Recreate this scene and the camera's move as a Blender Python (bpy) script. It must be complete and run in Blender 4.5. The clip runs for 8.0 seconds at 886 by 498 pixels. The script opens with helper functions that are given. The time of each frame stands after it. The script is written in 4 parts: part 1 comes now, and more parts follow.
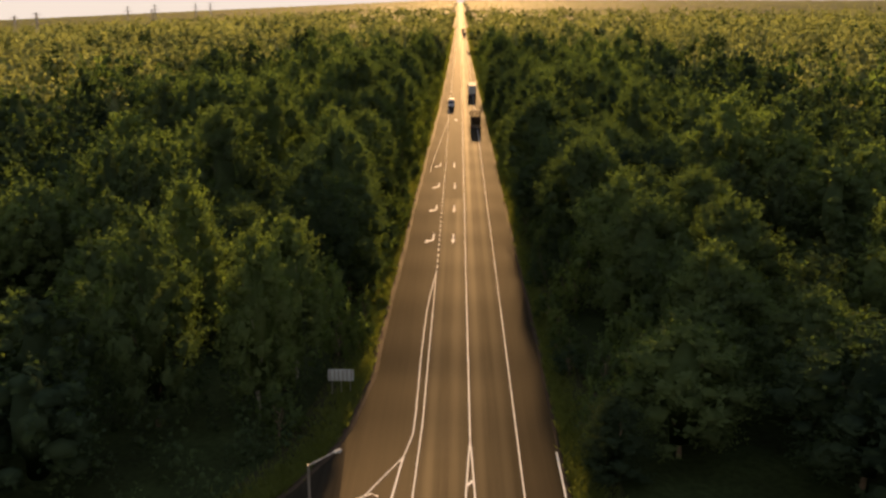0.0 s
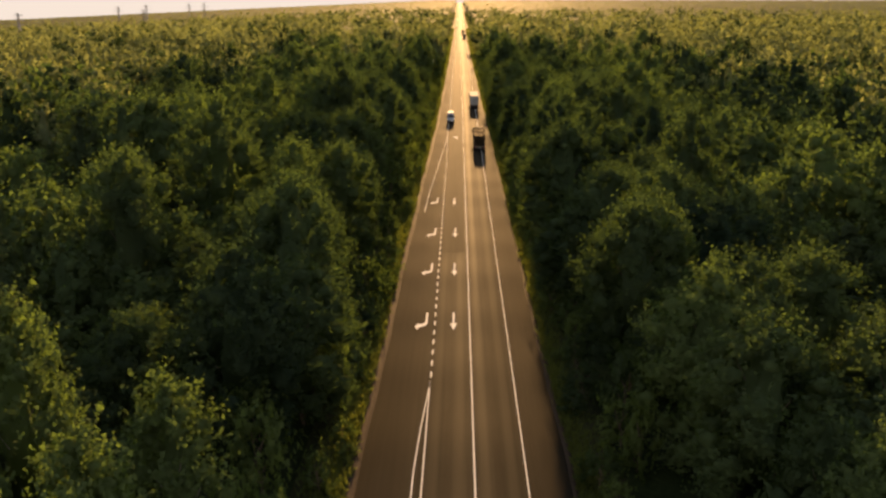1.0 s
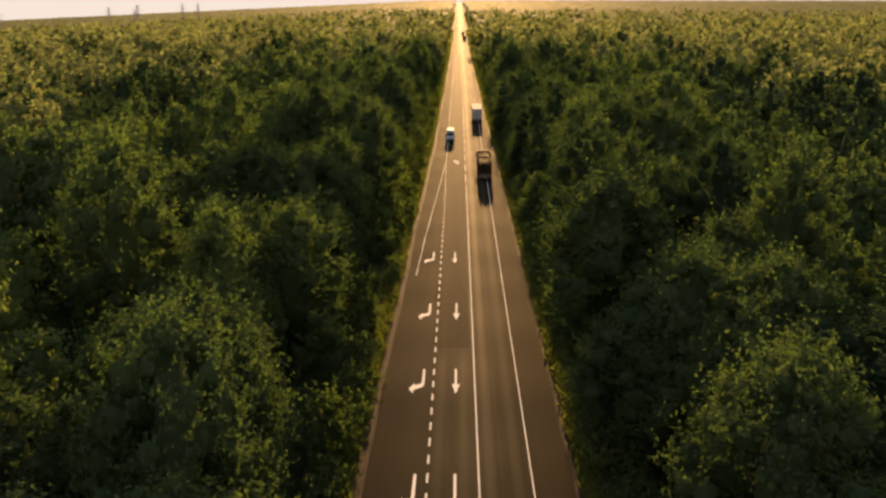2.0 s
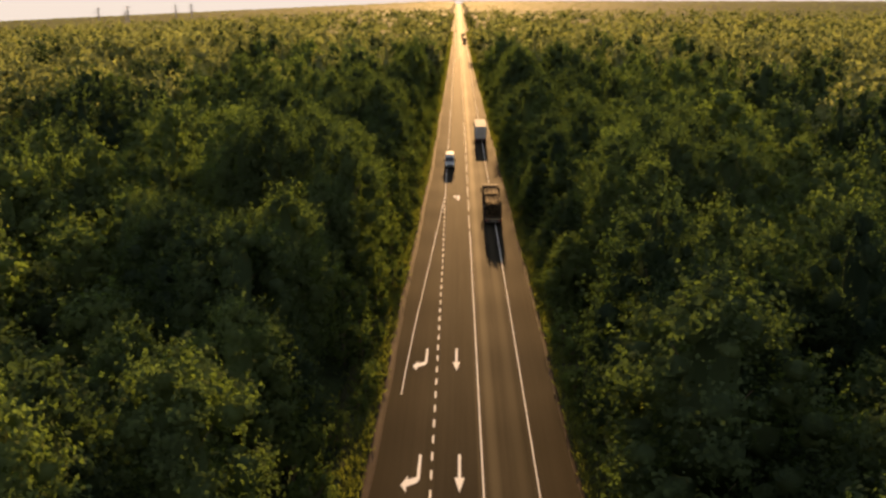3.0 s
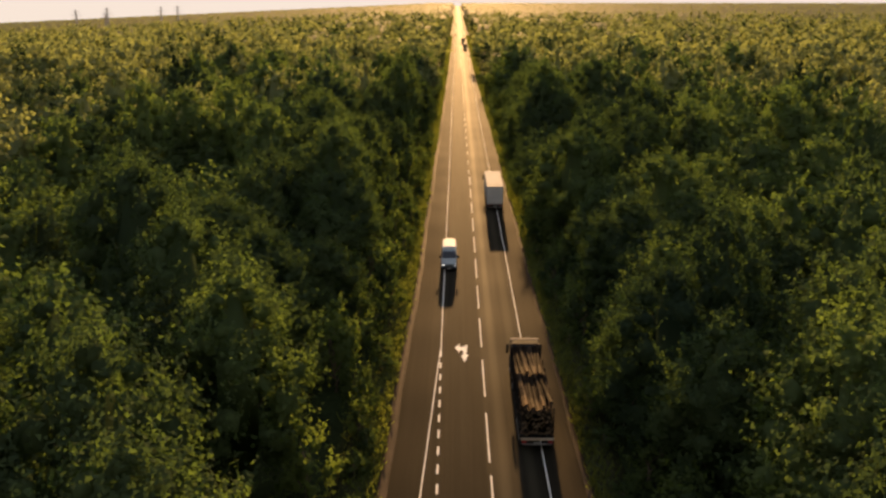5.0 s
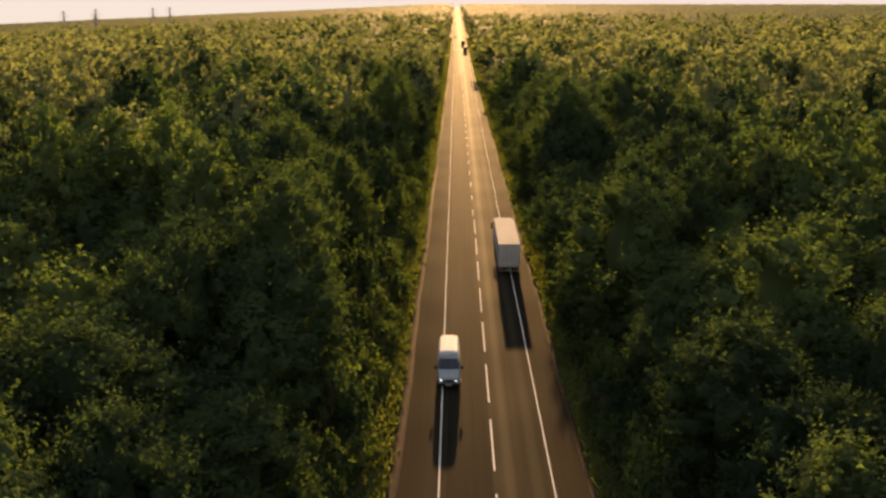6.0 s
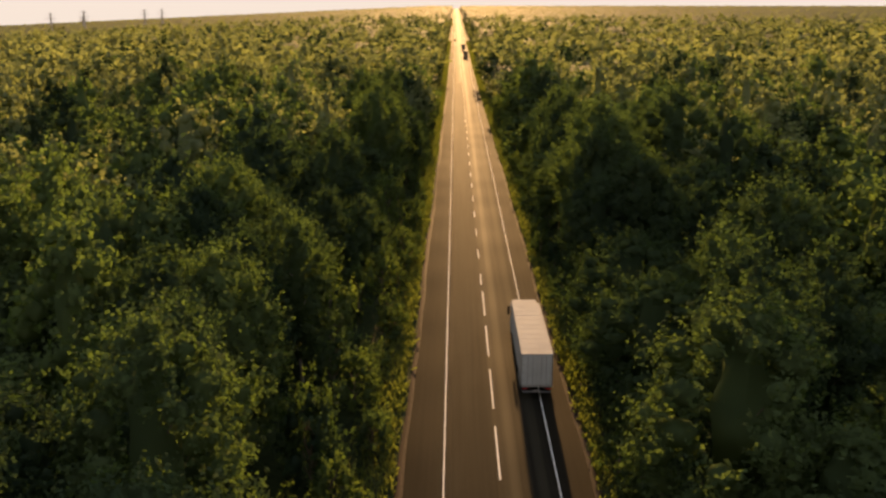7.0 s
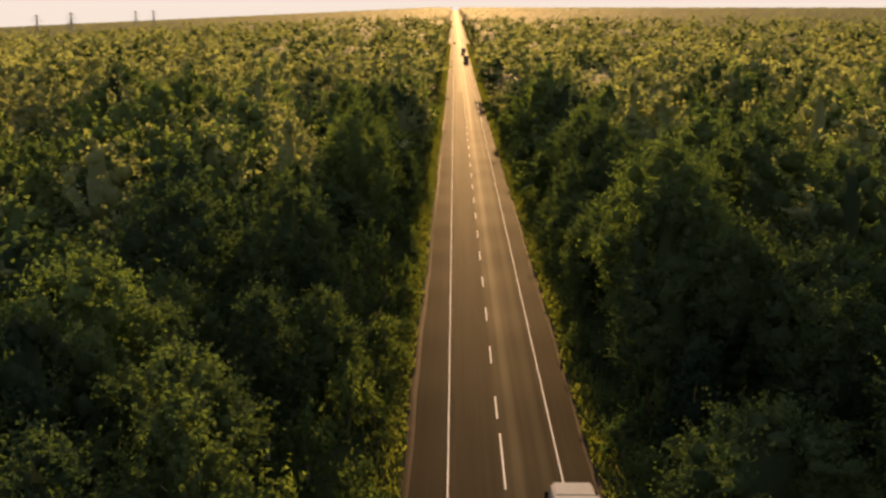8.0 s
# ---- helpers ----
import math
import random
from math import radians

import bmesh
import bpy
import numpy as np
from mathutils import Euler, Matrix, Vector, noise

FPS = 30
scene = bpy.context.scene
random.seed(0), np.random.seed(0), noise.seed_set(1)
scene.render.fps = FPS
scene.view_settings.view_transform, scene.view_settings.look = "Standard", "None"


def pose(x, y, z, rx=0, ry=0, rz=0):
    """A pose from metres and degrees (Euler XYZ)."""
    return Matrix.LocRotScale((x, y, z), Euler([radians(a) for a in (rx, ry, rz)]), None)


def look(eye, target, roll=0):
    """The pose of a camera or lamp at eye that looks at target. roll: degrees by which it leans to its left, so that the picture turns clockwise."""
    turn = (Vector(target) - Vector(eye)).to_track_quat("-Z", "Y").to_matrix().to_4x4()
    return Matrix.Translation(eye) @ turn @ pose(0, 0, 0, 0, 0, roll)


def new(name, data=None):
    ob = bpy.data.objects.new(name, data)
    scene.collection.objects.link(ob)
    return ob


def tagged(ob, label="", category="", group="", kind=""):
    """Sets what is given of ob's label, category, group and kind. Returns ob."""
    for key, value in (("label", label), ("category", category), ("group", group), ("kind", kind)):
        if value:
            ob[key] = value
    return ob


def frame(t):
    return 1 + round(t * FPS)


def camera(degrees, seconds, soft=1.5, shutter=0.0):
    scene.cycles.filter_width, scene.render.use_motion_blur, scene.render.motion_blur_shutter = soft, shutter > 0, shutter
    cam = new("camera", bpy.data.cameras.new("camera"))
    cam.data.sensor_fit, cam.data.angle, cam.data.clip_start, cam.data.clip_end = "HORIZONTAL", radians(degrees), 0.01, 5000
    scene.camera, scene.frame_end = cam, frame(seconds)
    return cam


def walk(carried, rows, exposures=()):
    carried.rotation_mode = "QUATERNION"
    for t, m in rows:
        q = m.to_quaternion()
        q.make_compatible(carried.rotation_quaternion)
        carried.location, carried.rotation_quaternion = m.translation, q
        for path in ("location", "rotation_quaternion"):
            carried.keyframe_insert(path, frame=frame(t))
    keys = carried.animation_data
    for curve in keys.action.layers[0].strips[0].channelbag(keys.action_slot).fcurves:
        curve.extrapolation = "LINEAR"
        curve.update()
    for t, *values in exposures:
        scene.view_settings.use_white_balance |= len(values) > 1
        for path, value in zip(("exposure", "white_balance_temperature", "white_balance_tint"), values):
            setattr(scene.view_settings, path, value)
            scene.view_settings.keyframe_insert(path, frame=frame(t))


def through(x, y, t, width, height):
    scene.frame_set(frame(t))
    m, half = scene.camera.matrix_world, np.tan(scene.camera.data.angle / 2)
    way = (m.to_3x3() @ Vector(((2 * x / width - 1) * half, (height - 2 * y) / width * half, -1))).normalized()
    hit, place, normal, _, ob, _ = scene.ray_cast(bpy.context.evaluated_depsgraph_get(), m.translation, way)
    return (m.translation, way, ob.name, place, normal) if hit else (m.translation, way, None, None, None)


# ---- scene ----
# camera: flies along the road, about 32 m up
cam = camera(50.0, 8.0, soft=2.7)
ROWS = [
    (0.0, -0.73, 0.29, 33.42, 1.00, -14.92),
    (1.0, -1.08, 36.69, 33.12, 0.96, -14.91),
    (2.0, -1.42, 73.09, 32.83, 0.93, -14.89),
    (3.0, -1.77, 109.49, 32.53, 0.89, -14.85),
    (4.0, -2.11, 145.89, 32.23, 0.86, -14.81),
    (5.0, -2.46, 182.29, 31.94, 0.82, -14.74),
    (6.0, -2.80, 218.69, 31.64, 0.77, -14.67),
    (7.0, -3.15, 255.09, 31.34, 0.73, -14.58),
    (8.0, -3.49, 291.49, 31.05, 0.68, -14.48),
]
walk(cam, [(t, pose(x, y, z, 90 + pitch, 0, yaw)) for t, x, y, z, yaw, pitch in ROWS],
     exposures=[(0.0, 1.66, 7100, 25), (8.0, 1.66, 7100, 25)])

# ---- light: a low evening sun almost straight down the road ----
SUN_UP, SUN_RIGHT = 8.8, 0.8
world = bpy.data.worlds.new("sky")
world.use_nodes = True
scene.world = world
wn, wl = world.node_tree.nodes, world.node_tree.links
sky = wn.new("ShaderNodeTexSky")
sky.sky_type = "NISHITA"
sky.sun_disc = False
sky.sun_elevation = radians(SUN_UP)
sky.sun_rotation = radians(SUN_RIGHT)
sky.air_density, sky.dust_density, sky.ozone_density = 1.0, 1.8, 1.0
wn["Background"].inputs["Strength"].default_value = 0.148
haze = wn.new("ShaderNodeHueSaturation")
haze.inputs["Saturation"].default_value = 0.68
wl.new(sky.outputs[0], haze.inputs["Color"])
sky_cap = wn.new("ShaderNodeMix")  # upper limit on the sky colour, added to even out the glow round the sun
sky_cap.data_type, sky_cap.blend_type = "RGBA", "DARKEN"
sky_cap.inputs[0].default_value = 1.0
sky_cap.inputs[7].default_value = (1.82, 1.75, 1.50, 1)
wl.new(haze.outputs[0], sky_cap.inputs[6])
wl.new(sky_cap.outputs[2], wn["Background"].inputs["Color"])
sun = new("sun", bpy.data.lights.new("sun", "SUN"))
sun.data.energy, sun.data.angle, sun.data.color = 4.6, radians(0.8), (1.0, 0.62, 0.24)
sun_way = Vector((math.sin(radians(SUN_RIGHT)) * math.cos(radians(SUN_UP)), math.cos(radians(SUN_RIGHT)) * math.cos(radians(SUN_UP)), math.sin(radians(SUN_UP))))
sun.matrix_world = look(sun_way * 200 + Vector((0, 200, 0)), (0, 200, 0))

# ---- materials ----


class Mat:
    """A node material with short calls for the usual nodes."""

    def __init__(self, name, rough=0.6, metal=0.0, spec=0.5):
        self.m = bpy.data.materials.new(name)
        self.m.use_nodes = True
        self.n, self.l = self.m.node_tree.nodes, self.m.node_tree.links
        self.p = self.n["Principled BSDF"]
        self.p.inputs["Roughness"].default_value = rough
        self.p.inputs["Metallic"].default_value = metal
        self.p.inputs["Specular IOR Level"].default_value = spec

    def place(self, scale=(1, 1, 1), own=False):
        tc = self.n.new("ShaderNodeTexCoord")
        mp = self.n.new("ShaderNodeMapping")
        mp.inputs["Scale"].default_value = scale
        if own:
            self.l.new(tc.outputs["Object"], mp.inputs[0])
        else:
            geo = self.n.new("ShaderNodeNewGeometry")
            self.l.new(geo.outputs["Position"], mp.inputs[0])
        return mp.outputs[0]

    def noise(self, size, detail=4.0, scale=(1, 1, 1), own=False, rough=0.55):
        t = self.n.new("ShaderNodeTexNoise")
        t.inputs["Scale"].default_value = 1.0 / size
        t.inputs["Detail"].default_value = detail
        t.inputs["Roughness"].default_value = rough
        self.l.new(self.place(scale, own), t.inputs["Vector"])
        return t.outputs["Fac"]

    def ramp(self, fac, *stops):
        r = self.n.new("ShaderNodeValToRGB")
        e = r.color_ramp.elements
        while len(e) < len(stops):
            e.new(0.5)
        for el, (at, col) in zip(e, stops):
            el.position, el.color = at, (*col, 1)
        self.l.new(fac, r.inputs[0])
        return r.outputs[0]

    def value(self, fac, lo, hi, a=0.0, b=1.0):
        r = self.n.new("ShaderNodeMapRange")
        for i, v in enumerate((a, b, lo, hi)):
            r.inputs[i + 1].default_value = v
        self.l.new(fac, r.inputs[0])
        return r.outputs[0]

    def mix(self, fac, a, b, how="MIX"):
        m = self.n.new("ShaderNodeMix")
        m.data_type, m.blend_type = "RGBA", how
        for slot, v in ((0, fac), (6, a), (7, b)):
            if isinstance(v, (int, float)):
                m.inputs[slot].default_value = v
            elif isinstance(v, tuple):
                m.inputs[slot].default_value = (*v, 1)
            else:
                self.l.new(v, m.inputs[slot])
        return m.outputs[2]

    def maths(self, how, a, b=0.0):
        m = self.n.new("ShaderNodeMath")
        m.operation = how
        for slot, v in ((0, a), (1, b)):
            if isinstance(v, (int, float)):
                m.inputs[slot].default_value = v
            else:
                self.l.new(v, m.inputs[slot])
        return m.outputs[0]

    def random(self, island=False):
        if island:
            return self.n.new("ShaderNodeNewGeometry").outputs["Random Per Island"]
        return self.n.new("ShaderNodeObjectInfo").outputs["Random"]

    def colour(self, v):
        if isinstance(v, tuple):
            self.p.inputs["Base Color"].default_value = (*v, 1)
        else:
            self.l.new(v, self.p.inputs["Base Color"])
        return self

    def rough(self, v):
        self.l.new(v, self.p.inputs["Roughness"])
        return self

    def bump(self, fac, depth, strength=0.6):
        b = self.n.new("ShaderNodeBump")
        b.inputs["Strength"].default_value = strength
        b.inputs["Distance"].default_value = depth
        self.l.new(fac, b.inputs["Height"])
        self.l.new(b.outputs[0], self.p.inputs["Normal"])
        return self


def plain(name, col, rough=0.5, metal=0.0, spread=0.25, size=0.6, spec=0.5):
    """A painted, metal or rubber surface with faint dirt at two scales."""
    m = Mat(name, rough, metal, spec)
    dark = tuple(c * (1 - spread) for c in col)
    light = tuple(min(1, c * (1 + spread * 0.4)) for c in col)
    big = m.ramp(m.noise(size, 5, own=True), (0.3, dark), (0.65, light))
    m.colour(m.mix(m.value(m.noise(size * 0.08, 3, own=True), 0.0, 0.35, 0.5, 0.8), big, tuple(c * 0.6 for c in col)))
    m.rough(m.value(m.noise(size * 0.4, 3, own=True), max(0.05, rough - 0.1), min(1, rough + 0.12)))
    return m.m


def leafage(name, dark, light, through, thin=0.3, rough=0.8, island=True, waxy=0.0):
    """Foliage: a dull or waxy leaf face, and light that comes through the leaf."""
    m = Mat(name, rough, 0.0, waxy)
    tree = m.random()
    leaf = m.random(True) if island else m.noise(0.6, 3)
    stand = m.noise(9.0, 2)
    f = m.maths("ADD", m.maths("MULTIPLY", tree, 0.45), m.maths("ADD", m.maths("MULTIPLY", leaf, 0.16), m.maths("MULTIPLY", stand, 0.5)))
    col = m.ramp(f, (0.28, dark), (0.78, light))
    m.colour(col)
    face = m.p
    if waxy == 0.0:
        m.n.remove(m.p)
        face = m.n.new("ShaderNodeBsdfDiffuse")
        m.l.new(col, face.inputs["Color"])
    t = m.n.new("ShaderNodeBsdfTranslucent")
    m.l.new(m.mix(1.0, col, through, "MULTIPLY"), t.inputs["Color"])
    s = m.n.new("ShaderNodeMixShader")
    s.inputs[0].default_value = thin
    m.l.new(face.outputs[0], s.inputs[1])
    m.l.new(t.outputs[0], s.inputs[2])
    m.l.new(s.outputs[0], m.n["Material Output"].inputs["Surface"])
    return m.m


def asphalt(name, dark, light, lanes=True, rough=0.8):
    m = Mat(name, rough, 0.0, 0.02)
    base = m.ramp(m.noise(2.2, 6, (1, 0.025, 1)), (0.3, dark), (0.7, light))
    grit = m.ramp(m.noise(0.05, 3), (0.35, (0.55, 0.55, 0.55)), (0.7, (1.25, 1.25, 1.25)))
    col = m.mix(1.0, base, grit, "MULTIPLY")
    streak = m.ramp(m.noise(0.32, 4, (1, 0.012, 1)), (0.32, (0.74, 0.73, 0.72)), (0.68, (1.22, 1.22, 1.2)))
    col = m.mix(1.0, col, streak, "MULTIPLY")
    blotch = m.ramp(m.noise(3.5, 5, (1, 0.35, 1)), (0.35, (0.86, 0.85, 0.84)), (0.65, (1.12, 1.12, 1.12)))
    col = m.mix(1.0, col, blotch, "MULTIPLY")
    rg = m.noise(1.2, 5, (1, 0.02, 1))
    if lanes:
        sep = m.n.new("ShaderNodeSeparateXYZ")
        geo = m.n.new("ShaderNodeNewGeometry")
        m.l.new(geo.outputs["Position"], sep.inputs[0])
        # two polished wheel tracks in each 3.8 m lane, most worn in the lane of the loaded lorries; their paler tone
        # also paints in sun sheen
        wave = m.maths("COSINE", m.maths("MULTIPLY", m.maths("ADD", sep.outputs[0], -0.95), 2 * math.pi / 1.9))
        lane = m.maths("MULTIPLY", m.maths("MAXIMUM", m.value(sep.outputs[0], 0.25, 1.0, -0.2, 0.5), m.value(sep.outputs[1], 0.8, 0.0, 155, 160)), m.value(m.maths("ABSOLUTE", sep.outputs[0]), 1.0, 0.0, 3.5, 3.9))
        wob = m.maths("MULTIPLY", m.value(wave, 0.0, 1.0, -0.1, 0.9), m.maths("MULTIPLY", lane, m.value(m.noise(7, 3, (1, 0.03, 1)), 0.6, 1.0, 0.3, 0.7)))
        col = m.mix(m.maths("MULTIPLY", wob, 0.8), col, (0.046, 0.040, 0.027))
        m.rough(m.maths("ADD", m.value(rg, rough - 0.015, rough + 0.02, 0.3, 0.7), m.maths("MULTIPLY", wob, -0.06)))
        side = m.value(m.maths("ABSOLUTE", sep.outputs[0]), 0.0, 0.5, 3.9, 4.6)
        col = m.mix(side, col, (0.0340, 0.0278, 0.0190))
    else:
        m.rough(m.value(rg, rough - 0.01, rough + 0.02, 0.3, 0.7))
    m.colour(col)
    m.bump(m.noise(0.03, 3), 0.006, 0.5)
    return m.m


def mottled(name, stops, size, fine, rough=0.85, depth=0.02, island=False):
    m = Mat(name, rough, 0.0, 0.02)
    a = m.ramp(m.noise(size, 6), *stops)
    b = m.ramp(m.random(True) if island else m.noise(fine, 4), (0.25, (0.6, 0.6, 0.6)), (0.75, (1.3, 1.3, 1.3)))
    m.colour(m.mix(1.0, a, b, "MULTIPLY"))
    m.bump(m.noise(fine, 4), depth)
    return m.m


def glowing(name, col, strength):
    m = Mat(name, 0.2)
    m.colour(col)
    m.p.inputs["Emission Color"].default_value = (*col, 1)
    m.p.inputs["Emission Strength"].default_value = strength
    return m.m


def barkish(name, a, b, mark, own=True, along=(1, 1, 6)):
    m = Mat(name, 0.9, 0.0, 0.05)
    col = m.ramp(m.noise(0.5, 5, own=own), (0.3, a), (0.7, b))
    m.colour(m.mix(m.value(m.noise(0.25, 3, along, own=own), 0, 0.9, 0.56, 0.66), col, mark))
    m.bump(m.noise(0.06, 4, own=own), 0.02)
    return m.m


ASPHALT = asphalt("asphalt", (0.0240, 0.0207, 0.0148), (0.0320, 0.0278, 0.0200), rough=0.87)
FRESH = asphalt("fresh_asphalt", (0.0165, 0.0145, 0.0110), (0.0215, 0.0190, 0.0146), lanes=False, rough=0.9)
PAINT = Mat("road_paint", 0.9, 0.0, 0.03)
PAINT.colour(PAINT.mix(PAINT.value(PAINT.noise(0.25, 5), 0, 0.6, 0.6, 0.82), (0.80, 0.77, 0.70), (0.26, 0.22, 0.17)))
PAINT = PAINT.m
GRAVEL = mottled("gravel", [(0.3, (0.034, 0.026, 0.019)), (0.7, (0.060, 0.043, 0.032))], 3.0, 0.12)
SOIL = mottled("forest_floor", [(0.3, (0.014, 0.018, 0.008)), (0.55, (0.022, 0.032, 0.012)), (0.75, (0.034, 0.046, 0.018))], 6.0, 0.5, 0.95, 0.1)
VERGE = mottled("verge", [(0.3, (0.024, 0.028, 0.013)), (0.5, (0.038, 0.042, 0.019)), (0.75, (0.056, 0.056, 0.027))], 1.6, 0.12, 0.95, 0.08)
GRASS = leafage("grass", (0.040, 0.056, 0.020), (0.084, 0.098, 0.034), (2.1, 2.2, 0.9), 0.4)
LEAF = leafage("birch_leaves", (0.025, 0.040, 0.025), (0.074, 0.102, 0.042), (1.95, 2.3, 0.95), 0.38)
LEAF_DARK = leafage("aspen_leaves", (0.020, 0.034, 0.023), (0.054, 0.078, 0.036), (1.95, 2.3, 0.95), 0.36)
NEEDLE = leafage("spruce_needles", (0.015, 0.027, 0.018), (0.036, 0.052, 0.026), (1.8, 2.1, 0.8), 0.22)
SHRUB = leafage("willow_leaves", (0.032, 0.050, 0.022), (0.084, 0.112, 0.040), (1.9, 2.15, 0.9), 0.40)
# paler leaf colour: distance haze painted into the far foliage
FAR_HAZED = leafage("hazed_leaves", (0.100, 0.118, 0.062), (0.144, 0.166, 0.088), (2.0, 2.05, 1.1), 0.42, island=False)
# canopy sheet colour, also lightened to put haze into it
CANOPY_HAZED = leafage("hazed_canopy", (0.084, 0.100, 0.054), (0.130, 0.148, 0.078), (1.9, 1.95, 1.0), 0.42, 0.85, False, 0.02)
BIRCH = barkish("birch_bark", (0.22, 0.20, 0.17), (0.36, 0.33, 0.28), (0.05, 0.04, 0.035))
BARK = barkish("grey_bark", (0.10, 0.075, 0.05), (0.17, 0.13, 0.09), (0.04, 0.03, 0.02))
LOGBARK = Mat("log_bark", 0.85, 0.0, 0.012)
LOGBARK.colour(LOGBARK.mix(LOGBARK.value(LOGBARK.noise(0.3, 4, (1, 0.5, 1), own=True), 0, 0.85, 0.45, 0.62), LOGBARK.ramp(LOGBARK.random(), (0.3, (0.012, 0.008, 0.006)), (0.7, (0.032, 0.021, 0.014)), (1.0, (0.075, 0.052, 0.036))), (0.008, 0.006, 0.005)))
LOGBARK.bump(LOGBARK.noise(0.06, 4, own=True), 0.03)
LOGBARK = LOGBARK.m
LOGEND = mottled("cut_wood", [(0.3, (0.07, 0.05, 0.032)), (0.7, (0.15, 0.11, 0.07))], 0.3, 0.05)
WHITE = plain("white_panel", (0.36, 0.35, 0.33), 0.85, 0, 0.12, 2.5, 0.04)
CREAM = plain("cream_paint", (0.42, 0.34, 0.25), 0.85, 0, 0.15, 1.2, 0.05)
VANWHITE = plain("van_white", (0.62, 0.62, 0.61), 0.7, 0, 0.1, 1.5, 0.06)
GREYDOOR = plain("grey_panel", (0.50, 0.50, 0.49), 0.5, 0, 0.15, 1.5)
BLUE = plain("blue_paint", (0.24, 0.29, 0.32), 0.4, 0, 0.2, 1.0)
BLACK = plain("black_plastic", (0.02, 0.02, 0.02), 0.85, 0, 0.25, 0.6, 0.05)
RUBBER = plain("tyre_rubber", (0.018, 0.017, 0.016), 0.8)
STEEL = plain("grey_steel", (0.30, 0.29, 0.28), 0.45, 0.8)
RUST = plain("rusty_steel", (0.14, 0.075, 0.045), 0.75, 0.2)
SIGN = plain("sign_back", (0.42, 0.47, 0.50), 0.5, 0.3, 0.2, 0.5)
SIGNGREEN = plain("green_sign", (0.10, 0.16, 0.09), 0.5, 0.0, 0.25, 0.8)
DARKBOX = plain("dark_box", (0.09, 0.075, 0.06), 0.85, 0, 0.2, 2.0, 0.05)
GLASS = Mat("dark_glass", 0.08, 0.0, 0.6).colour((0.015, 0.018, 0.02)).m
RED = Mat("red_lens", 0.2).colour((0.35, 0.02, 0.015)).m
LAMP = glowing("lit_headlight", (1.0, 0.96, 0.88), 1.6)
LENS = Mat("lamp_lens", 0.25).colour((0.75, 0.75, 0.72)).m

# ---- building helpers ----


def raw(name, verts, sizes, loops, mats, which=None, smooth=False, normals=None):
    """A mesh from arrays: corners, corners per face, and the corner numbers; normals soften the foliage."""
    me = bpy.data.meshes.new(name)
    verts = np.asarray(verts, np.float32)
    sizes = np.asarray(sizes, np.int32)
    me.vertices.add(len(verts))
    me.vertices.foreach_set("co", verts.ravel())
    me.loops.add(int(sizes.sum()))
    me.loops.foreach_set("vertex_index", np.asarray(loops, np.int32))
    me.polygons.add(len(sizes))
    me.polygons.foreach_set("loop_start", np.concatenate([[0], np.cumsum(sizes)[:-1]]).astype(np.int32))
    for m in mats:
        me.materials.append(m)
    if which is not None:
        me.polygons.foreach_set("material_index", np.asarray(which, np.int32))
    if smooth or normals is not None:
        me.polygons.foreach_set("use_smooth", np.ones(len(sizes), bool))
    me.update(calc_edges=True)
    if normals is not None:
        me.normals_split_custom_set_from_vertices(np.asarray(normals, np.float32))
    return me


def empty(name, x, y, z, rz=0.0):
    ob = new(name)
    ob.empty_display_size = 0.3
    ob.matrix_basis = pose(x, y, z, 0, 0, rz)
    return ob


def part(name, bm, material, parent=None, label="", smooth=False):
    me = bpy.data.meshes.new(name)
    bmesh.ops.recalc_face_normals(bm, faces=bm.faces[:])
    bm.to_mesh(me)
    bm.free()
    for m in (material if isinstance(material, (list, tuple)) else [material]):
        me.materials.append(m)
    if smooth:
        me.polygons.foreach_set("use_smooth", np.ones(len(me.polygons), bool))
    ob = new(name, me)
    ob.parent = parent
    return tagged(ob, label)


def box(x0, x1, y0, y1, z0, z1, bevel=0.02, bm=None):
    """A box between the given planes, with softened edges."""
    b = bmesh.new()
    bmesh.ops.create_cube(b, size=1.0, matrix=Matrix.LocRotScale(((x0 + x1) / 2, (y0 + y1) / 2, (z0 + z1) / 2), None, (x1 - x0, y1 - y0, z1 - z0)))
    if bevel > 0:
        bmesh.ops.bevel(b, geom=b.edges[:], offset=min(bevel, 0.45 * min(x1 - x0, y1 - y0, z1 - z0)), segments=1, affect="EDGES")
    return join(bm, b)


def join(bm, b):
    if bm is None:
        return b
    me = bpy.data.meshes.new("tmp")
    b.to_mesh(me)
    b.free()
    bm.from_mesh(me)
    bpy.data.meshes.remove(me)
    return bm


def rod(a, b, r0, r1=None, sides=8, bm=None):
    """A round bar from a to b."""
    a, b = Vector(a), Vector(b)
    q = bmesh.new()
    m = Matrix.Translation((a + b) / 2) @ (b - a).to_track_quat("Z", "Y").to_matrix().to_4x4()
    bmesh.ops.create_cone(q, cap_ends=True, segments=sides, radius1=r0, radius2=r0 if r1 is None else r1, depth=(b - a).length, matrix=m)
    return join(bm, q)


def outline(points, z0, z1, bm=None):
    """A flat plate with the given outline in plan."""
    q = bmesh.new()
    f = q.faces.new([q.verts.new((x, y, z1)) for x, y in points])
    q.normal_update()
    if f.normal.z < 0:
        f.normal_flip()
    if z0 < z1:
        e = bmesh.ops.extrude_face_region(q, geom=[f])
        bmesh.ops.translate(q, vec=(0, 0, z0 - z1), verts=[v for v in e["geom"] if isinstance(v, bmesh.types.BMVert)])
    return join(bm, q)


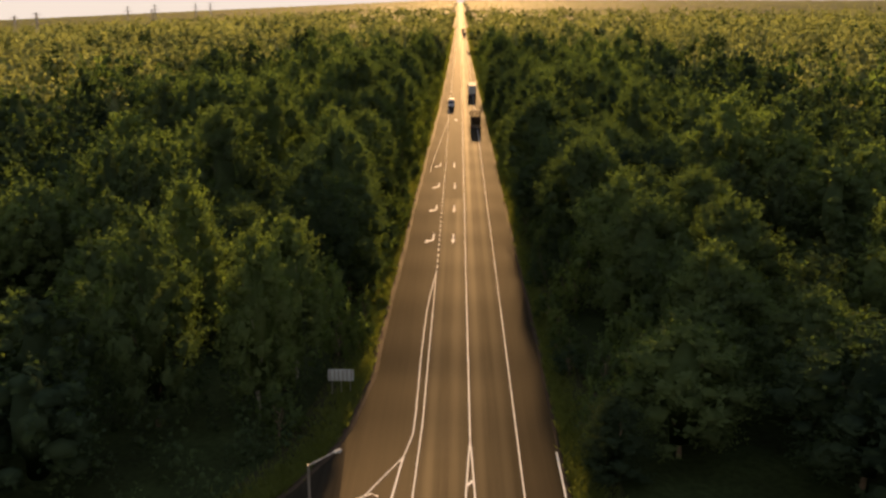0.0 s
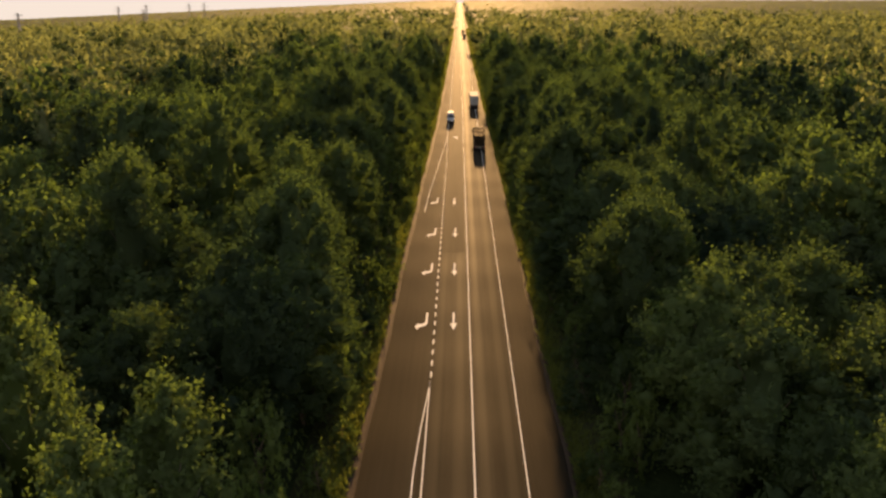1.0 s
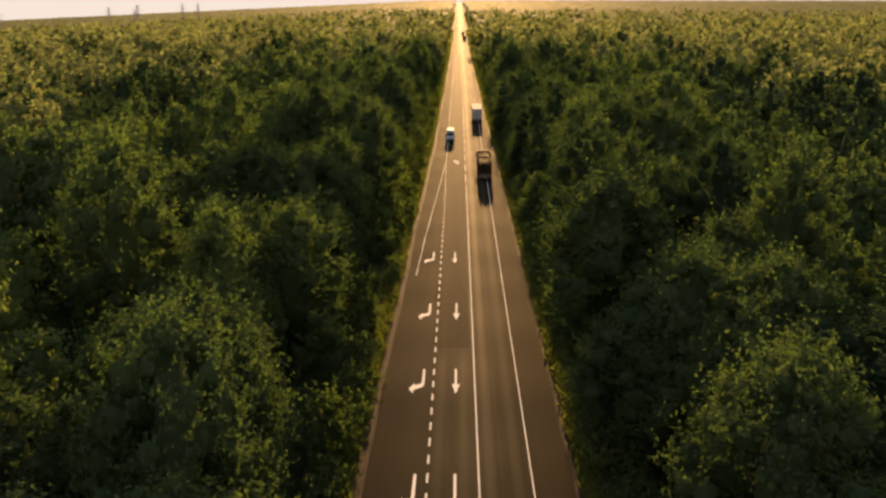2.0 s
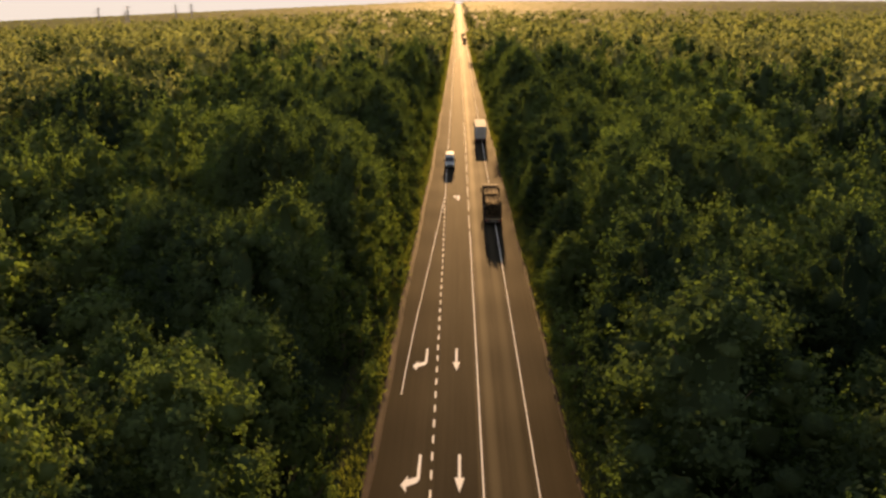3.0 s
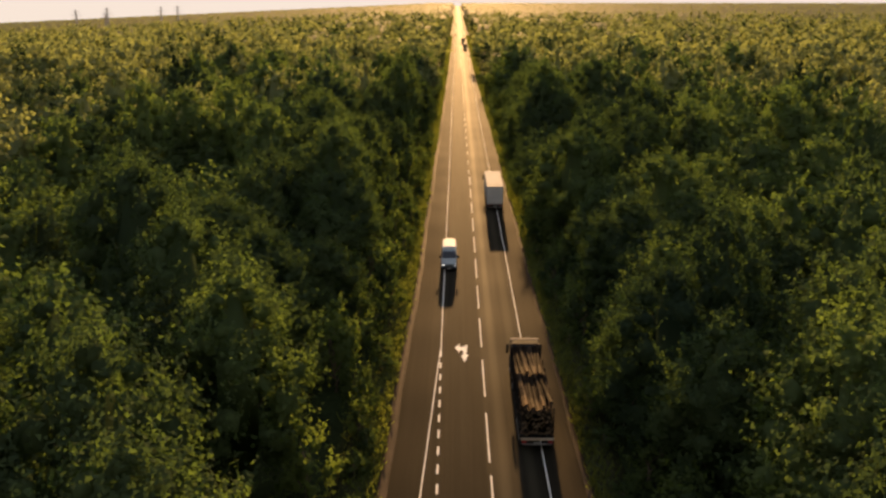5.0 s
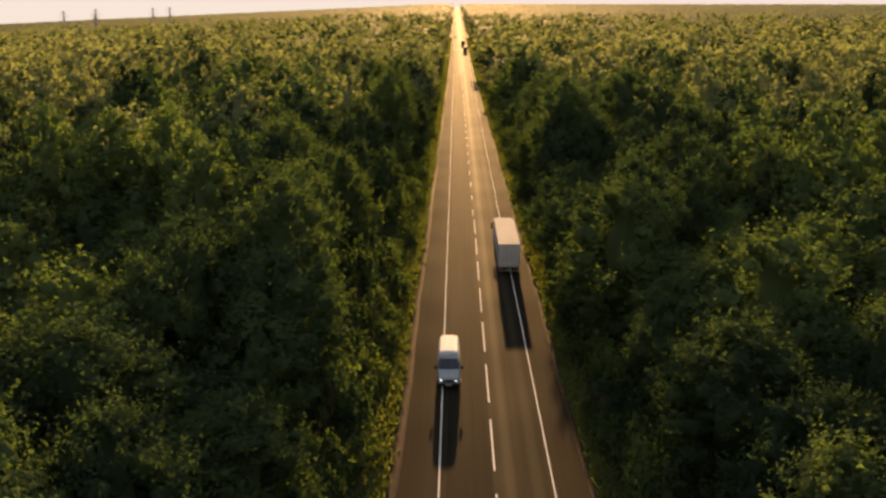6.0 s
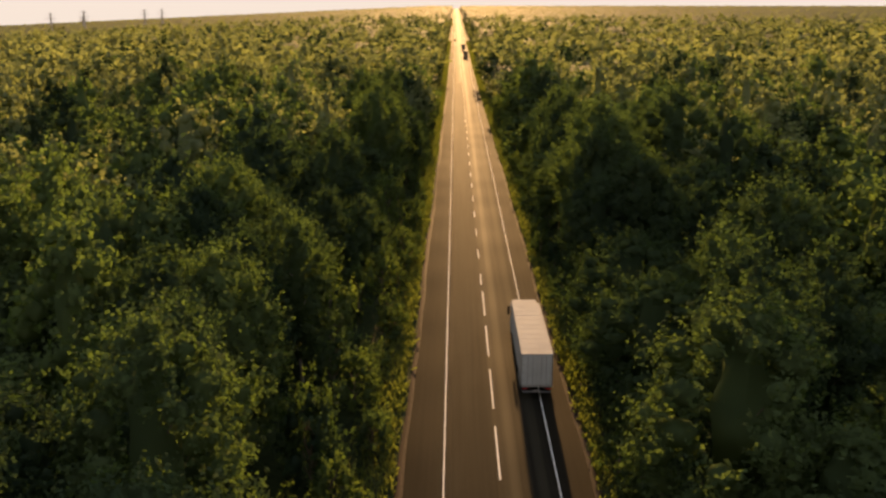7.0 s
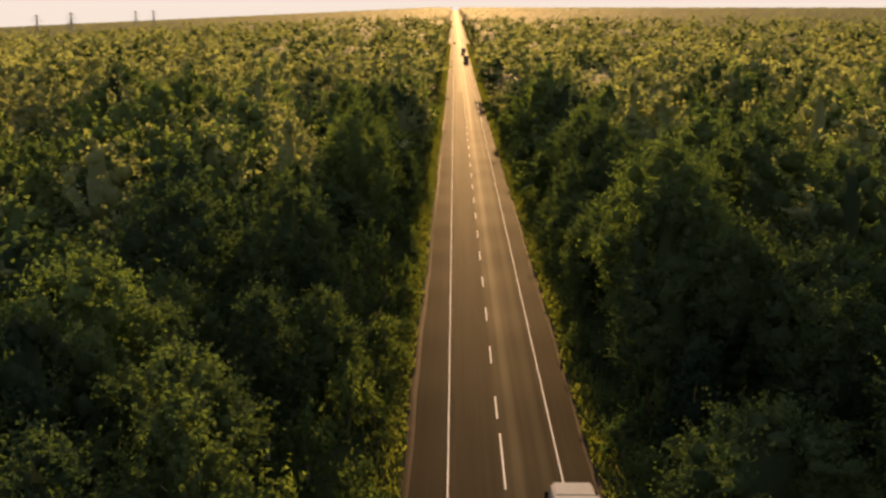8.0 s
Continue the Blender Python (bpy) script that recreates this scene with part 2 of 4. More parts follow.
def loft(sections, bm=None):
    """Joins closed rings of equal length, and caps both ends."""
    q = bmesh.new()
    rings = [[q.verts.new(p) for p in s] for s in sections]
    n = len(rings[0])
    for a, b in zip(rings, rings[1:]):
        for i in range(n):
            q.faces.new((a[i], a[(i + 1) % n], b[(i + 1) % n], b[i]))
    q.faces.new(rings[0])
    q.faces.new(list(reversed(rings[-1])))
    return join(bm, q)


def ground_z(x):
    """Level along the road; far to the west the land falls away gently."""
    return -0.14 + np.where(np.asarray(x) < -120, 0.0447 * (np.asarray(x, float) + 120), 0.0)

# ---- ground and road ----
XS = np.array([-4900, -3000, -1800, -1000, -600, -350, -200, -120, -70, -40, -25, -16, -10, -6, 0, 5.5, 9, 14, 22, 40, 70, 120, 250, 600, 1200, 2500, 4900], float)
YS = np.concatenate([np.linspace(-400, 40, 6), np.linspace(60, 560, 70), np.linspace(620, 1500, 20), np.linspace(1700, 4900, 12)])
gx, gy = np.meshgrid(XS, YS)
gz = ground_z(gx)
gz = gz - np.where(np.abs(gx) > 9.5, 0.25 + 0.1 * np.sin(gx * 0.7 + gy * 0.31), 0.0)
nx, ny = len(XS), len(YS)
idx = np.arange(nx * ny).reshape(ny, nx)
quads = np.stack([idx[:-1, :-1], idx[:-1, 1:], idx[1:, 1:], idx[1:, :-1]], -1).reshape(-1, 4)
ground = new("ground", raw("ground", np.stack([gx, gy, gz], -1).reshape(-1, 3), np.full(len(quads), 4), quads.ravel(), [SOIL]))
tagged(ground, "dark mossy forest floor under the trees", "ground", kind="structure")


def strip(name, rows, z, material, label, category, depth=0.12):
    """A long surface from rows (y, left, right), with sides that go down."""
    v, q = [], []
    for y, a, b in rows:
        v += [(a, y, z - depth), (a, y, z), (b, y, z), (b, y, z - depth)]
    for i in range(len(rows) - 1):
        for k in range(3):
            q.append((4 * i + k, 4 * i + k + 1, 4 * i + 5 + k, 4 * i + 4 + k))
    q = np.array(q)[:, ::-1]
    return tagged(new(name, raw(name, v, np.full(len(q), 4), q.ravel(), [material])), label, category, kind="structure")


def edge_row(y, i):
    """Asphalt edges: wide with the turning lane, flared at the side road."""
    rnd = 0.07 * math.sin(y * 0.113 + i) + 0.04 * math.sin(y * 0.41) if y < 560 else 0.0
    left = np.interp(y, [20, 40, 52, 59.4, 65.5, 70.7, 81, 97, 150, 186, 235, 285, 350, 600], [-30, -24, -17, -12.4, -10.1, -9.0, -8.15, -8.1, -7.8, -7.5, -7.1, -6.55, -6.45, -6.0])
    right = np.interp(y, [20, 60, 100, 200, 350, 430, 600], [6.9, 6.9, 6.85, 6.5, 5.95, 5.8, 5.2])
    return left + rnd, right - rnd


ys = list(np.arange(20, 560, 2.5)) + list(np.arange(560, 1500, 40)) + [1600, 2000, 2600, 3400, 4200, 4890]
strip("road", [(y, *edge_row(y, 0)) for y in ys], 0.0, ASPHALT, "worn brown-grey asphalt country highway with painted lanes", "road")
strip("gravel_shoulder", [(y, edge_row(y, 0)[0] - np.interp(y, [100, 240, 300, 420], [1.2, 1.0, 0.6, 0.3]) - (0.15 * math.sin(y * 0.071) if y < 560 else 0.0), edge_row(y, 0)[0] + 0.25) for y in ys], -0.035, GRAVEL, "sandy brown gravel shoulder beside the asphalt", "shoulder")
strip("gravel_shoulder", [(y, edge_row(y, 0)[1] - 0.25, edge_row(y, 0)[1] + (0.45 if y < 400 else 0.3) + (0.15 * math.sin(y * 0.063) if y < 560 else 0.0)) for y in ys], -0.035, GRAVEL, "narrow brown gravel shoulder beside the asphalt", "shoulder")
for side in (0, 1):
    strip("grass_verge", [(y, edge_row(y, 0)[0] - np.interp(y, [150, 420], [4.5, 1.6]), edge_row(y, 0)[0] - 0.2) if side == 0 else (y, edge_row(y, 0)[1] + 0.1, edge_row(y, 0)[1] + np.interp(y, [150, 420], [4.0, 1.4])) for y in ys if y < 900], -0.06, VERGE, "rough green grass verge between the shoulder and the trees", "verge", 0.4)
tagged(part("asphalt_patch", outline([(-3.3, 159.4), (-0.25, 159.4), (-0.22, 262), (-0.25, 640), (-3.4, 640), (-3.35, 262)], -0.03, 0.004), FRESH), "darker strip of fresh asphalt laid in one lane", "road", kind="structure")
tagged(part("asphalt_patch", outline([(-12.0, 54.0), (-8.6, 54.0), (-9.3, 66.2), (-10.0, 65.4), (-12.3, 59.2)], -0.03, 0.004), FRESH), "dark patch of asphalt at the side road", "road", kind="structure")

MZ = 0.008
marks = empty("road_markings", 0, 60, 0)
tagged(marks, "white painted lane lines and arrows on the asphalt", "road markings", kind="structure")


def ribbon(points, width, name="line"):
    """A painted line along points in plan."""
    v = []
    for i, (x, y) in enumerate(points):
        a, b = Vector(points[max(i - 1, 0)]), Vector(points[min(i + 1, len(points) - 1)])
        d = (b - a).normalized()
        v += [(x - d.y * width / 2, y - 60 + d.x * width / 2, MZ), (x + d.y * width / 2, y - 60 - d.x * width / 2, MZ)]
    q = [(2 * i, 2 * i + 1, 2 * i + 3, 2 * i + 2) for i in range(len(points) - 1)]
    ob = new(name, raw(name, v, [4] * len(q), np.array(q).ravel(), [PAINT]))
    ob.parent = marks
    return ob


def shape(points, name):
    ob = part(name, outline([(x, y - 60) for x, y in points], MZ, MZ), PAINT, marks)
    return ob


long_y = [60, 120, 200, 300, 450, 700, 1100, 1800, 3000, 4880]
ribbon([(3.88, y) for y in [40] + long_y], 0.085, "edge_line")
ribbon([(-3.85, y) for y in (266, 300, 360, 450, 700, 1100, 1800, 3000, 4880)], 0.085, "edge_line")
ribbon([(0.2, 68), (0.15, 100), (0.1, 160), (0.02, 242)], 0.105, "centre_line")
ribbon([(0.2, 68), (0.05, 65), (-0.2, 59), (-0.55, 50)], 0.105, "centre_line")
ribbon([(0.2, 68), (0.3, 65), (0.46, 59), (0.75, 50)], 0.105, "centre_line")
ribbon([(-0.12, 60.8), (0.38, 61.6)], 0.25, "hatch_bar")
ribbon([(-3.55, 115.4), (-3.6, 90), (-3.62, 71), (-3.85, 60), (-4.05, 50)], 0.088, "lane_line")
ribbon([(-3.52, 115.4), (-4.0, 106), (-4.25, 99), (-4.32, 85), (-4.25, 73), (-4.3, 68.8), (-4.85, 65), (-6.1, 62), (-7.1, 59.5), (-10, 54)], 0.088, "lane_line")
ribbon([(-4.85, 65), (-5.15, 61), (-5.45, 57), (-5.8, 50)], 0.12, "lane_line")
ribbon([(-3.9, 266.5), (-4.6, 245), (-5.4, 221), (-6.05, 202), (-6.4, 188), (-6.45, 184)], 0.08, "taper_line")
ribbon([(6.72, 66), (6.72, 58), (6.72, 48)], 0.12, "edge_line")
ribbon([(-8.1, 58.5), (-6.7, 59.6), (-6.2, 59.2)], 0.14, "lane_line")
y = 116.2
while y < 266:
    x = np.interp(y, [116, 186, 226, 266], [-3.5, -3.56, -3.62, -3.85])
    ribbon([(x, y), (x, y + 1.35)], 0.14, "dash")
    y += 2.8
for k in range(10):
    ribbon([(-0.02, 243.9 + 11.6 * k), (-0.03, 243.9 + 11.6 * k + 8.4)], 0.105, "dash")
for k in range(48):
    y = 359.3 + 11.75 * k
    ribbon([(-0.1 - min(0.2, 0.002 * k * 11), y), (-0.1 - min(0.2, 0.002 * k * 11), y + 4.3)], 0.105, "dash")
for y, x, xt in ((128.7, -1.56, -4.4), (148.4, -1.56, -4.42), (167.6, -1.55, -4.42), (189.4, -1.8, -4.58)):
    shape([(x - 0.1, y + 5.6), (x - 0.1, y + 2.1), (x - 0.36, y + 2.1), (x, y), (x + 0.36, y + 2.1), (x + 0.1, y + 2.1), (x + 0.1, y + 5.6)], "arrow")
    shape([(xt - 0.1, y + 5.5), (xt - 0.14, y + 2.2), (xt - 0.75, y + 1.75), (xt - 0.75, y + 2.3), (xt - 1.2, y + 1.0), (xt - 0.8, y + 0.0), (xt - 0.8, y + 0.75), (xt - 0.05, y + 1.35), (xt + 0.1, y + 2.0), (xt + 0.1, y + 5.5)], "turn_arrow")
shape([(-1.35, 267.6), (-1.45, 266.0), (-1.5, 265.2), (-1.28, 265.2), (-1.65, 263.2), (-1.98, 265.0), (-1.75, 265.1), (-1.8, 266.2), (-2.1, 266.3), (-2.1, 265.6), (-2.55, 266.9), (-2.1, 268.0), (-2.1, 267.2), (-1.6, 267.2), (-1.6, 267.7)], "merge_arrow")

# ---- trees ----


def ball(level):
    b = bmesh.new()
    bmesh.ops.create_icosphere(b, subdivisions=level, radius=1.0)
    b.verts.ensure_lookup_table()
    v, f = np.array([w.co[:] for w in b.verts]), np.array([[w.index for w in g.verts] for g in b.faces])
    b.free()
    return v, f


BALL = ball(1)


def crown(r, height, width, base, lobes, leaves, size, point=2.2, belly=0.36, per=9, tuft=0.3):
    """Corners and faces of a crown: a domed mass of leafy boughs. The shaded inner foliage comes first, then the leaves.
    point: how blunt the top is; belly: where the crown is widest, from its foot to its top."""
    def girth(u):
        up = np.clip((u - belly) / (1 - belly), 0, 1)
        return width / 2 * np.where(u < belly, 0.62 + 0.38 * (u / belly) ** 0.7, (1 - up ** point) ** 0.62)

    u = ((np.arange(lobes) + r.uniform(0.1, 0.9, lobes)) / lobes) ** 0.9
    ang = np.arange(lobes) * 2.4 + r.uniform(0, 0.9, lobes)
    big = girth(u)
    rad = width * r.uniform(0.105, 0.19, lobes) * (0.55 + 0.6 * big / (width / 2)) * (26 / (lobes + 8)) ** 0.35
    reach = np.maximum(big * r.normal(1.0, 0.10, lobes) - rad * 0.72, 0.05 * width * r.uniform(0, 1, lobes))
    z = base + u * (height - base) - rad * np.interp(u, [0, 0.5, 1], [0.1, 0.4, 0.85])
    cen = np.stack([np.cos(ang) * reach, np.sin(ang) * reach, z], -1)
    # the dense heart of the crown
    ring, ups = 9, np.array([0.0, 0.18, 0.4, 0.62, 0.8, 0.93])
    ra = np.arange(ring) * 2 * math.pi / ring
    wob = r.uniform(0.2, 0.36, (len(ups), ring)) * girth(ups)[:, None]
    cv = np.stack([np.cos(ra) * wob, np.sin(ra) * wob, np.repeat((base + ups * (height - base) * 0.93)[:, None], ring, 1)], -1).reshape(-1, 3)
    cv = np.concatenate([cv, [(0, 0, base - 0.2), (0, 0, base + (height - base) * 0.93)]])
    k = np.arange(ring)
    n = (k + 1) % ring
    cf = [np.stack([np.full(ring, len(cv) - 2), n, k], -1)]
    for i in range(len(ups) - 1):
        o = i * ring
        cf += [np.stack([o + k, o + n, o + ring + n], -1), np.stack([o + k, o + ring + n, o + ring + k], -1)]
    o = (len(ups) - 1) * ring
    cf = np.concatenate(cf + [np.stack([o + k, o + n, np.full(ring, len(cv) - 1)], -1)])
    if lobes < 16:
        cv, cf = cv[:0], cf[:0]
    # one ragged clump of foliage for each bough
    bv, bf = BALL
    rough = r.uniform(0.6, 0.9, (lobes, len(bv), 1)) * (0.8 if lobes < 16 else 0.97)
    sv = (cen[:, None] + bv[None] * rough * rad[:, None, None] * (1, 1, 0.92)).reshape(-1, 3)
    cf = np.concatenate([cf, (len(cv) + bf[None] + (np.arange(lobes) * len(bv))[:, None, None]).reshape(-1, 3)])
    cv = np.concatenate([cv, sv])
    # twigs over the boughs, and leaves on the outside of each twig
    twigs = max(6, leaves // per)
    pick = r.choice(lobes, twigs * 2, p=rad ** 2 / (rad ** 2).sum())
    outward = np.stack([np.cos(ang), np.sin(ang), np.interp(u, [0, 0.5, 1], [-0.2, 0.25, 1.2])], -1)[pick]
    way = r.normal(size=(twigs * 2, 3)) + outward * 0.8
    way /= np.linalg.norm(way, axis=1)[:, None]
    p = cen[pick] + way * (rad[pick] * r.uniform(0.74, 1.2, twigs * 2))[:, None]
    d = np.linalg.norm(p[:, None] - cen[None], axis=-1) / rad[None]
    keep = np.flatnonzero(d.min(1) > 0.7)[:twigs]
    which = r.integers(0, len(keep), leaves)
    big = (tuft * r.uniform(0.5, 1.4, len(keep)))[which][:, None]
    out = way[keep][which]
    twig = way[keep] * 0.8 + (0, 0, 0.45) + r.normal(0, 0.45, (len(keep), 3))
    along = r.uniform(-0.9, 1.5, (leaves, 1))
    p = p[keep][which] + twig[which] * big * along * 1.6 + r.normal(0, 0.24, (leaves, 3)) * big * (1.25 - 0.5 * along)
    n = out + (0, 0, 0.25) + r.normal(0, 0.5, (leaves, 3))
    n /= np.linalg.norm(n, axis=1)[:, None]
    a = np.cross(n, r.normal(size=n.shape))
    a /= np.linalg.norm(a, axis=1)[:, None]
    b = np.cross(n, a)
    s = (size * r.uniform(0.6, 1.4, leaves))[:, None]
    q = np.stack([p - a * s, p + a * s * 0.9 - b * s * 0.6, p + b * s * 0.8 + a * s * 0.2], 1)
    # boughs shade as rounded masses: each leaf leans towards the way its bough faces
    soft = out * 0.75 + n * 0.45 + (0, 0, 0.15)
    soft /= np.linalg.norm(soft, axis=1)[:, None]
    hub = np.repeat(cen, len(bv), 0)
    cn = sv - hub
    cn /= np.linalg.norm(cn, axis=1)[:, None]
    if len(cv) > len(sv):
        heart = cv[:len(cv) - len(sv)] - (0, 0, base + 0.4 * (height - base))
        cn = np.concatenate([heart / np.maximum(np.linalg.norm(heart, axis=1)[:, None], 0.01), cn])
    return np.concatenate([cv, q.reshape(-1, 3)]), cf, len(cv) + np.arange(3 * leaves).reshape(-1, 3), np.concatenate([cn, np.repeat(soft, 3, 0)])


def trunk_mesh(name, r, height, width, base, material):
    """A tapered, slightly bent trunk with limbs that rise into the crown."""
    v, f = [], []

    def tube(pts, radii, sides):
        o = len(v)
        for (px, py, pz), rr in zip(pts, radii):
            for k in range(sides):
                v.append((px + rr * math.cos(2 * math.pi * k / sides), py + rr * math.sin(2 * math.pi * k / sides), pz))
        for i in range(len(pts) - 1):
            for k in range(sides):
                f.append((o + i * sides + k, o + i * sides + (k + 1) % sides, o + (i + 1) * sides + (k + 1) % sides, o + (i + 1) * sides + k))

    bend = r.normal(0, 0.18, (5, 2))
    bend[0] = 0
    zs = np.linspace(-0.4, height * 0.9, 5)
    tube([(bend[i][0], bend[i][1], zs[i]) for i in range(5)], np.linspace(0.011 * height + 0.03, 0.03, 5), 7)
    for k in range(6):
        z0 = base + (height - base) * (0.02 + 0.12 * k)
        a = 2.4 * k + r.uniform(0, 1)
        w = width / 2 * r.uniform(0.3, 0.5)
        tube([(0, 0, z0), (math.cos(a) * w * 0.55, math.sin(a) * w * 0.55, z0 + w * 0.6), (math.cos(a) * w, math.sin(a) * w, z0 + w * 1.35)], (0.07, 0.045, 0.015), 5)
    return raw(name, v, [4] * len(f), np.array(f).ravel(), [material], smooth=True)


def crown_mesh(name, made, material):
    verts, tri, quad, soft = made
    return raw(name, verts, [3] * (len(tri) + len(quad)), np.concatenate([tri.ravel(), quad.ravel()]), [material], normals=soft)


# kinds of tree near the road: height, width, bottom of the crown, bluntness, belly, leaves, bark, words
KINDS = []
for i, (h, w, b, point, belly, mat, bark, words, cat) in enumerate([
        (16, 8.6, 2.0, 2.6, 0.42, LEAF, BARK, "tall birch with a ragged green summer crown", "birch tree"),
        (16, 6.2, 2.6, 1.7, 0.30, LEAF, BIRCH, "slim birch with a narrow green crown", "birch tree"),
        (16, 9.4, 1.8, 2.8, 0.48, LEAF_DARK, BARK, "broad aspen with a dense dark green crown", "aspen tree"),
        (16, 7.2, 1.6, 2.0, 0.34, LEAF_DARK, BARK, "upright aspen with a lumpy dark green crown", "aspen tree"),
        (16, 8.2, 2.0, 2.3, 0.40, LEAF, BARK, "leafy alder with an uneven green crown", "alder tree"),
        (16, 5.6, 1.2, 1.45, 0.16, NEEDLE, BARK, "dark green spruce with a pointed crown", "spruce tree")]):
    r = np.random.default_rng(40 + i)
    cm = crown_mesh("crown", crown(r, h, w, b, 48, 16000, 0.125, point, belly, 10, 0.36), mat)
    tm = trunk_mesh("trunk", r, h * 0.92, w, b, bark)
    KINDS.append((cm, tm, words, cat))


def tree_thing(kind, x, y, height, spread, turn):
    cm, tm, words, cat = KINDS[kind]
    e = empty("tree", x, y, float(ground_z(x)) - 0.25, turn)
    e.scale = (spread, spread, height / 16)
    for name, me in (("trunk", tm), ("crown", cm)):
        new(name, me).parent = e
    return tagged(e, words, cat, "trees along the road")


# marked trees that stand out beside the road: x, y, height
WEST = [(-25.8, 215.4, 19.4), (-22.3, 183.3, 15.5), (-28.8, 257.9, 19.5), (-25.7, 366.4, 16.8), (-17.4, 296.4, 17.6), (-16, 123, 17.2), (-17.5, 458.6, 18.8), (-18.8, 377, 16), (-18.8, 339.5, 13.3),
        (-22.8, 315.8, 15.4), (-16.8, 100.4, 16.5), (-13.6, 107.5, 13.4), (-15.4, 80.3, 15.1), (-17.1, 72.7, 15.6), (-30.9, 119.5, 20.1), (-19.7, 143.7, 17.5), (-30.2, 151.4, 21.5), (-13.9, 211.7, 17.5),
        (-26.6, 191.3, 15.4), (-18.7, 179.5, 16.5), (-13.4, 171.4, 9.5), (-16.3, 168.4, 13.3), (-17.4, 218.6, 18.9), (-22.5, 214.3, 20.5), (-18.1, 246.8, 14.4), (-31.9, 264.7, 19.2), (-19.4, 317.3, 15.2),
        (-25.5, 345.3, 16.9), (-22.1, 464.4, 16.2), (-15.2, 370.6, 10.1)]
WEST_EDGE = [(-26.1, 85.9, 17.2), (-25.1, 70.8, 17.5), (-21.2, 149.8, 16.6), (-15.8, 152.8, 15.8), (-66.9, 244.8, 15.0), (-29.8, 198, 14.3), (-16.8, 128, 15.2), (-16.4, 238.9, 15.7), (-24.9, 294.7, 14.7),
        (-19.7, 324.6, 15.2), (-16.7, 353, 12.4), (-16.2, 331.3, 14.0), (-16, 413.8, 18.5)]
EAST = [(14.1, 181, 16.2), (14.8, 210.4, 15), (9.8, 204.6, 9), (18.2, 227, 16.9), (15.4, 311.5, 17.5), (16.8, 249.3, 17.8), (25.5, 111.7, 12.5), (16.6, 99.4, 15.2), (12, 334.7, 12.2), (21.4, 348.6, 13.5),
        (15.8, 432.9, 15.9), (22.2, 317.1, 15.6), (16, 118.7, 16.4), (26.6, 108.2, 14.5), (17.6, 90.8, 14.7), (11.6, 137.1, 11.3), (18.1, 179.5, 17.4), (15, 169.4, 16), (10.6, 250.4, 9.5), (22, 213.6, 18.6),
        (28.3, 214.4, 17.6), (12.6, 245.6, 14.2), (16.7, 216.5, 17.7), (11.2, 219.6, 10.1), (20.4, 231.9, 16.8), (31.7, 248.8, 17.3), (16.9, 422.8, 16.2), (12.9, 359.6, 12.7), (23.2, 356.8, 14.9), (11.3, 335, 8.8), (10.4, 62.1, 6.5)]
EAST_EDGE = [(14.1, 114.6, 16.8), (26, 91.8, 14.5), (19.8, 103.5, 15.3), (21.5, 151.2, 15.3), (12.4, 145.9, 9.4), (15.6, 138.5, 15.4), (23.4, 237.3, 18.1), (27.8, 230.5, 17.6), (17, 324.4, 15.3),
        (12.7, 284.2, 11.1), (14.5, 273.1, 13.4), (12.1, 324.2, 11.5), (66.6, 411, 12), (16.2, 410.2, 14.5), (26.5, 392.5, 15.4), (17.3, 440.6, 15.2), (40.5, 399.3, 15.3), (18.2, 361.3, 15.2)]
marked = np.array(WEST + WEST_EDGE + EAST + EAST_EDGE)

# a jittered stand of trees over the whole view
def stand(y0, y1, step, reach, r):
    rows = []
    for y in np.arange(y0, y1, step):
        half = reach(y)
        xs = np.arange(-half, half, step) + r.uniform(-0.47, 0.47, len(np.arange(-half, half, step))) * step
        yy = y + r.uniform(-0.47, 0.47, len(xs)) * step
        rows.append(np.stack([xs, yy], -1))
    return np.concatenate(rows)


def wave(x, y, seed):
    """A slow, uneven swell between about -1 and 1."""
    return (np.sin(x * 0.061 + y * 0.043 + seed) + np.sin(x * 0.027 - y * 0.071 + 2.3 * seed) + np.sin(x * 0.13 + y * 0.011 + 1.7 * seed)) / 2.2


pts = stand(36, 560, 6.9, lambda y: max(0.5 * y + 22, 85), np.random.default_rng(3))
inset = np.interp(pts[:, 1], [260, 480], [0.0, 3.0])
edge = np.where(pts[:, 0] < 0, inset - 14.4 - 1.2 * wave(pts[:, 0], pts[:, 1] * 3, 5), 12.8 - inset + 0.9 * wave(pts[:, 0], pts[:, 1] * 3, 2))
ok = np.where(pts[:, 0] < 0, pts[:, 0] < edge - np.interp(pts[:, 1], [36, 55, 62, 78, 90], [40, 26, 9, 4, 0]), pts[:, 0] > edge)
gap = ((pts[:, None] - marked[None, :, :2]) ** 2).sum(-1).min(1) > 4.6 ** 2
clear = (pts[:, 0] > -18) & (pts[:, 0] < -10) & (pts[:, 1] > 435) & (pts[:, 1] < 472)
pts = pts[ok & gap & ~clear]
r = np.random.default_rng(11)
pts = pts[r.uniform(size=len(pts)) > 0.12 - 0.12 * wave(pts[:, 0] * 1.7, pts[:, 1] * 1.7, 4)]
high = np.clip(13.0 + 2.4 * wave(pts[:, 0] * 1.5, pts[:, 1] * 1.5, 1) + np.where(r.uniform(size=len(pts)) < 0.3, 3.2, -1.0) + r.normal(0, 2.0, len(pts)), 6.5, 20.5) * np.interp(pts[:, 1], [55, 60, 72, 135], [0.45, 0.55, 0.72, 1.0])

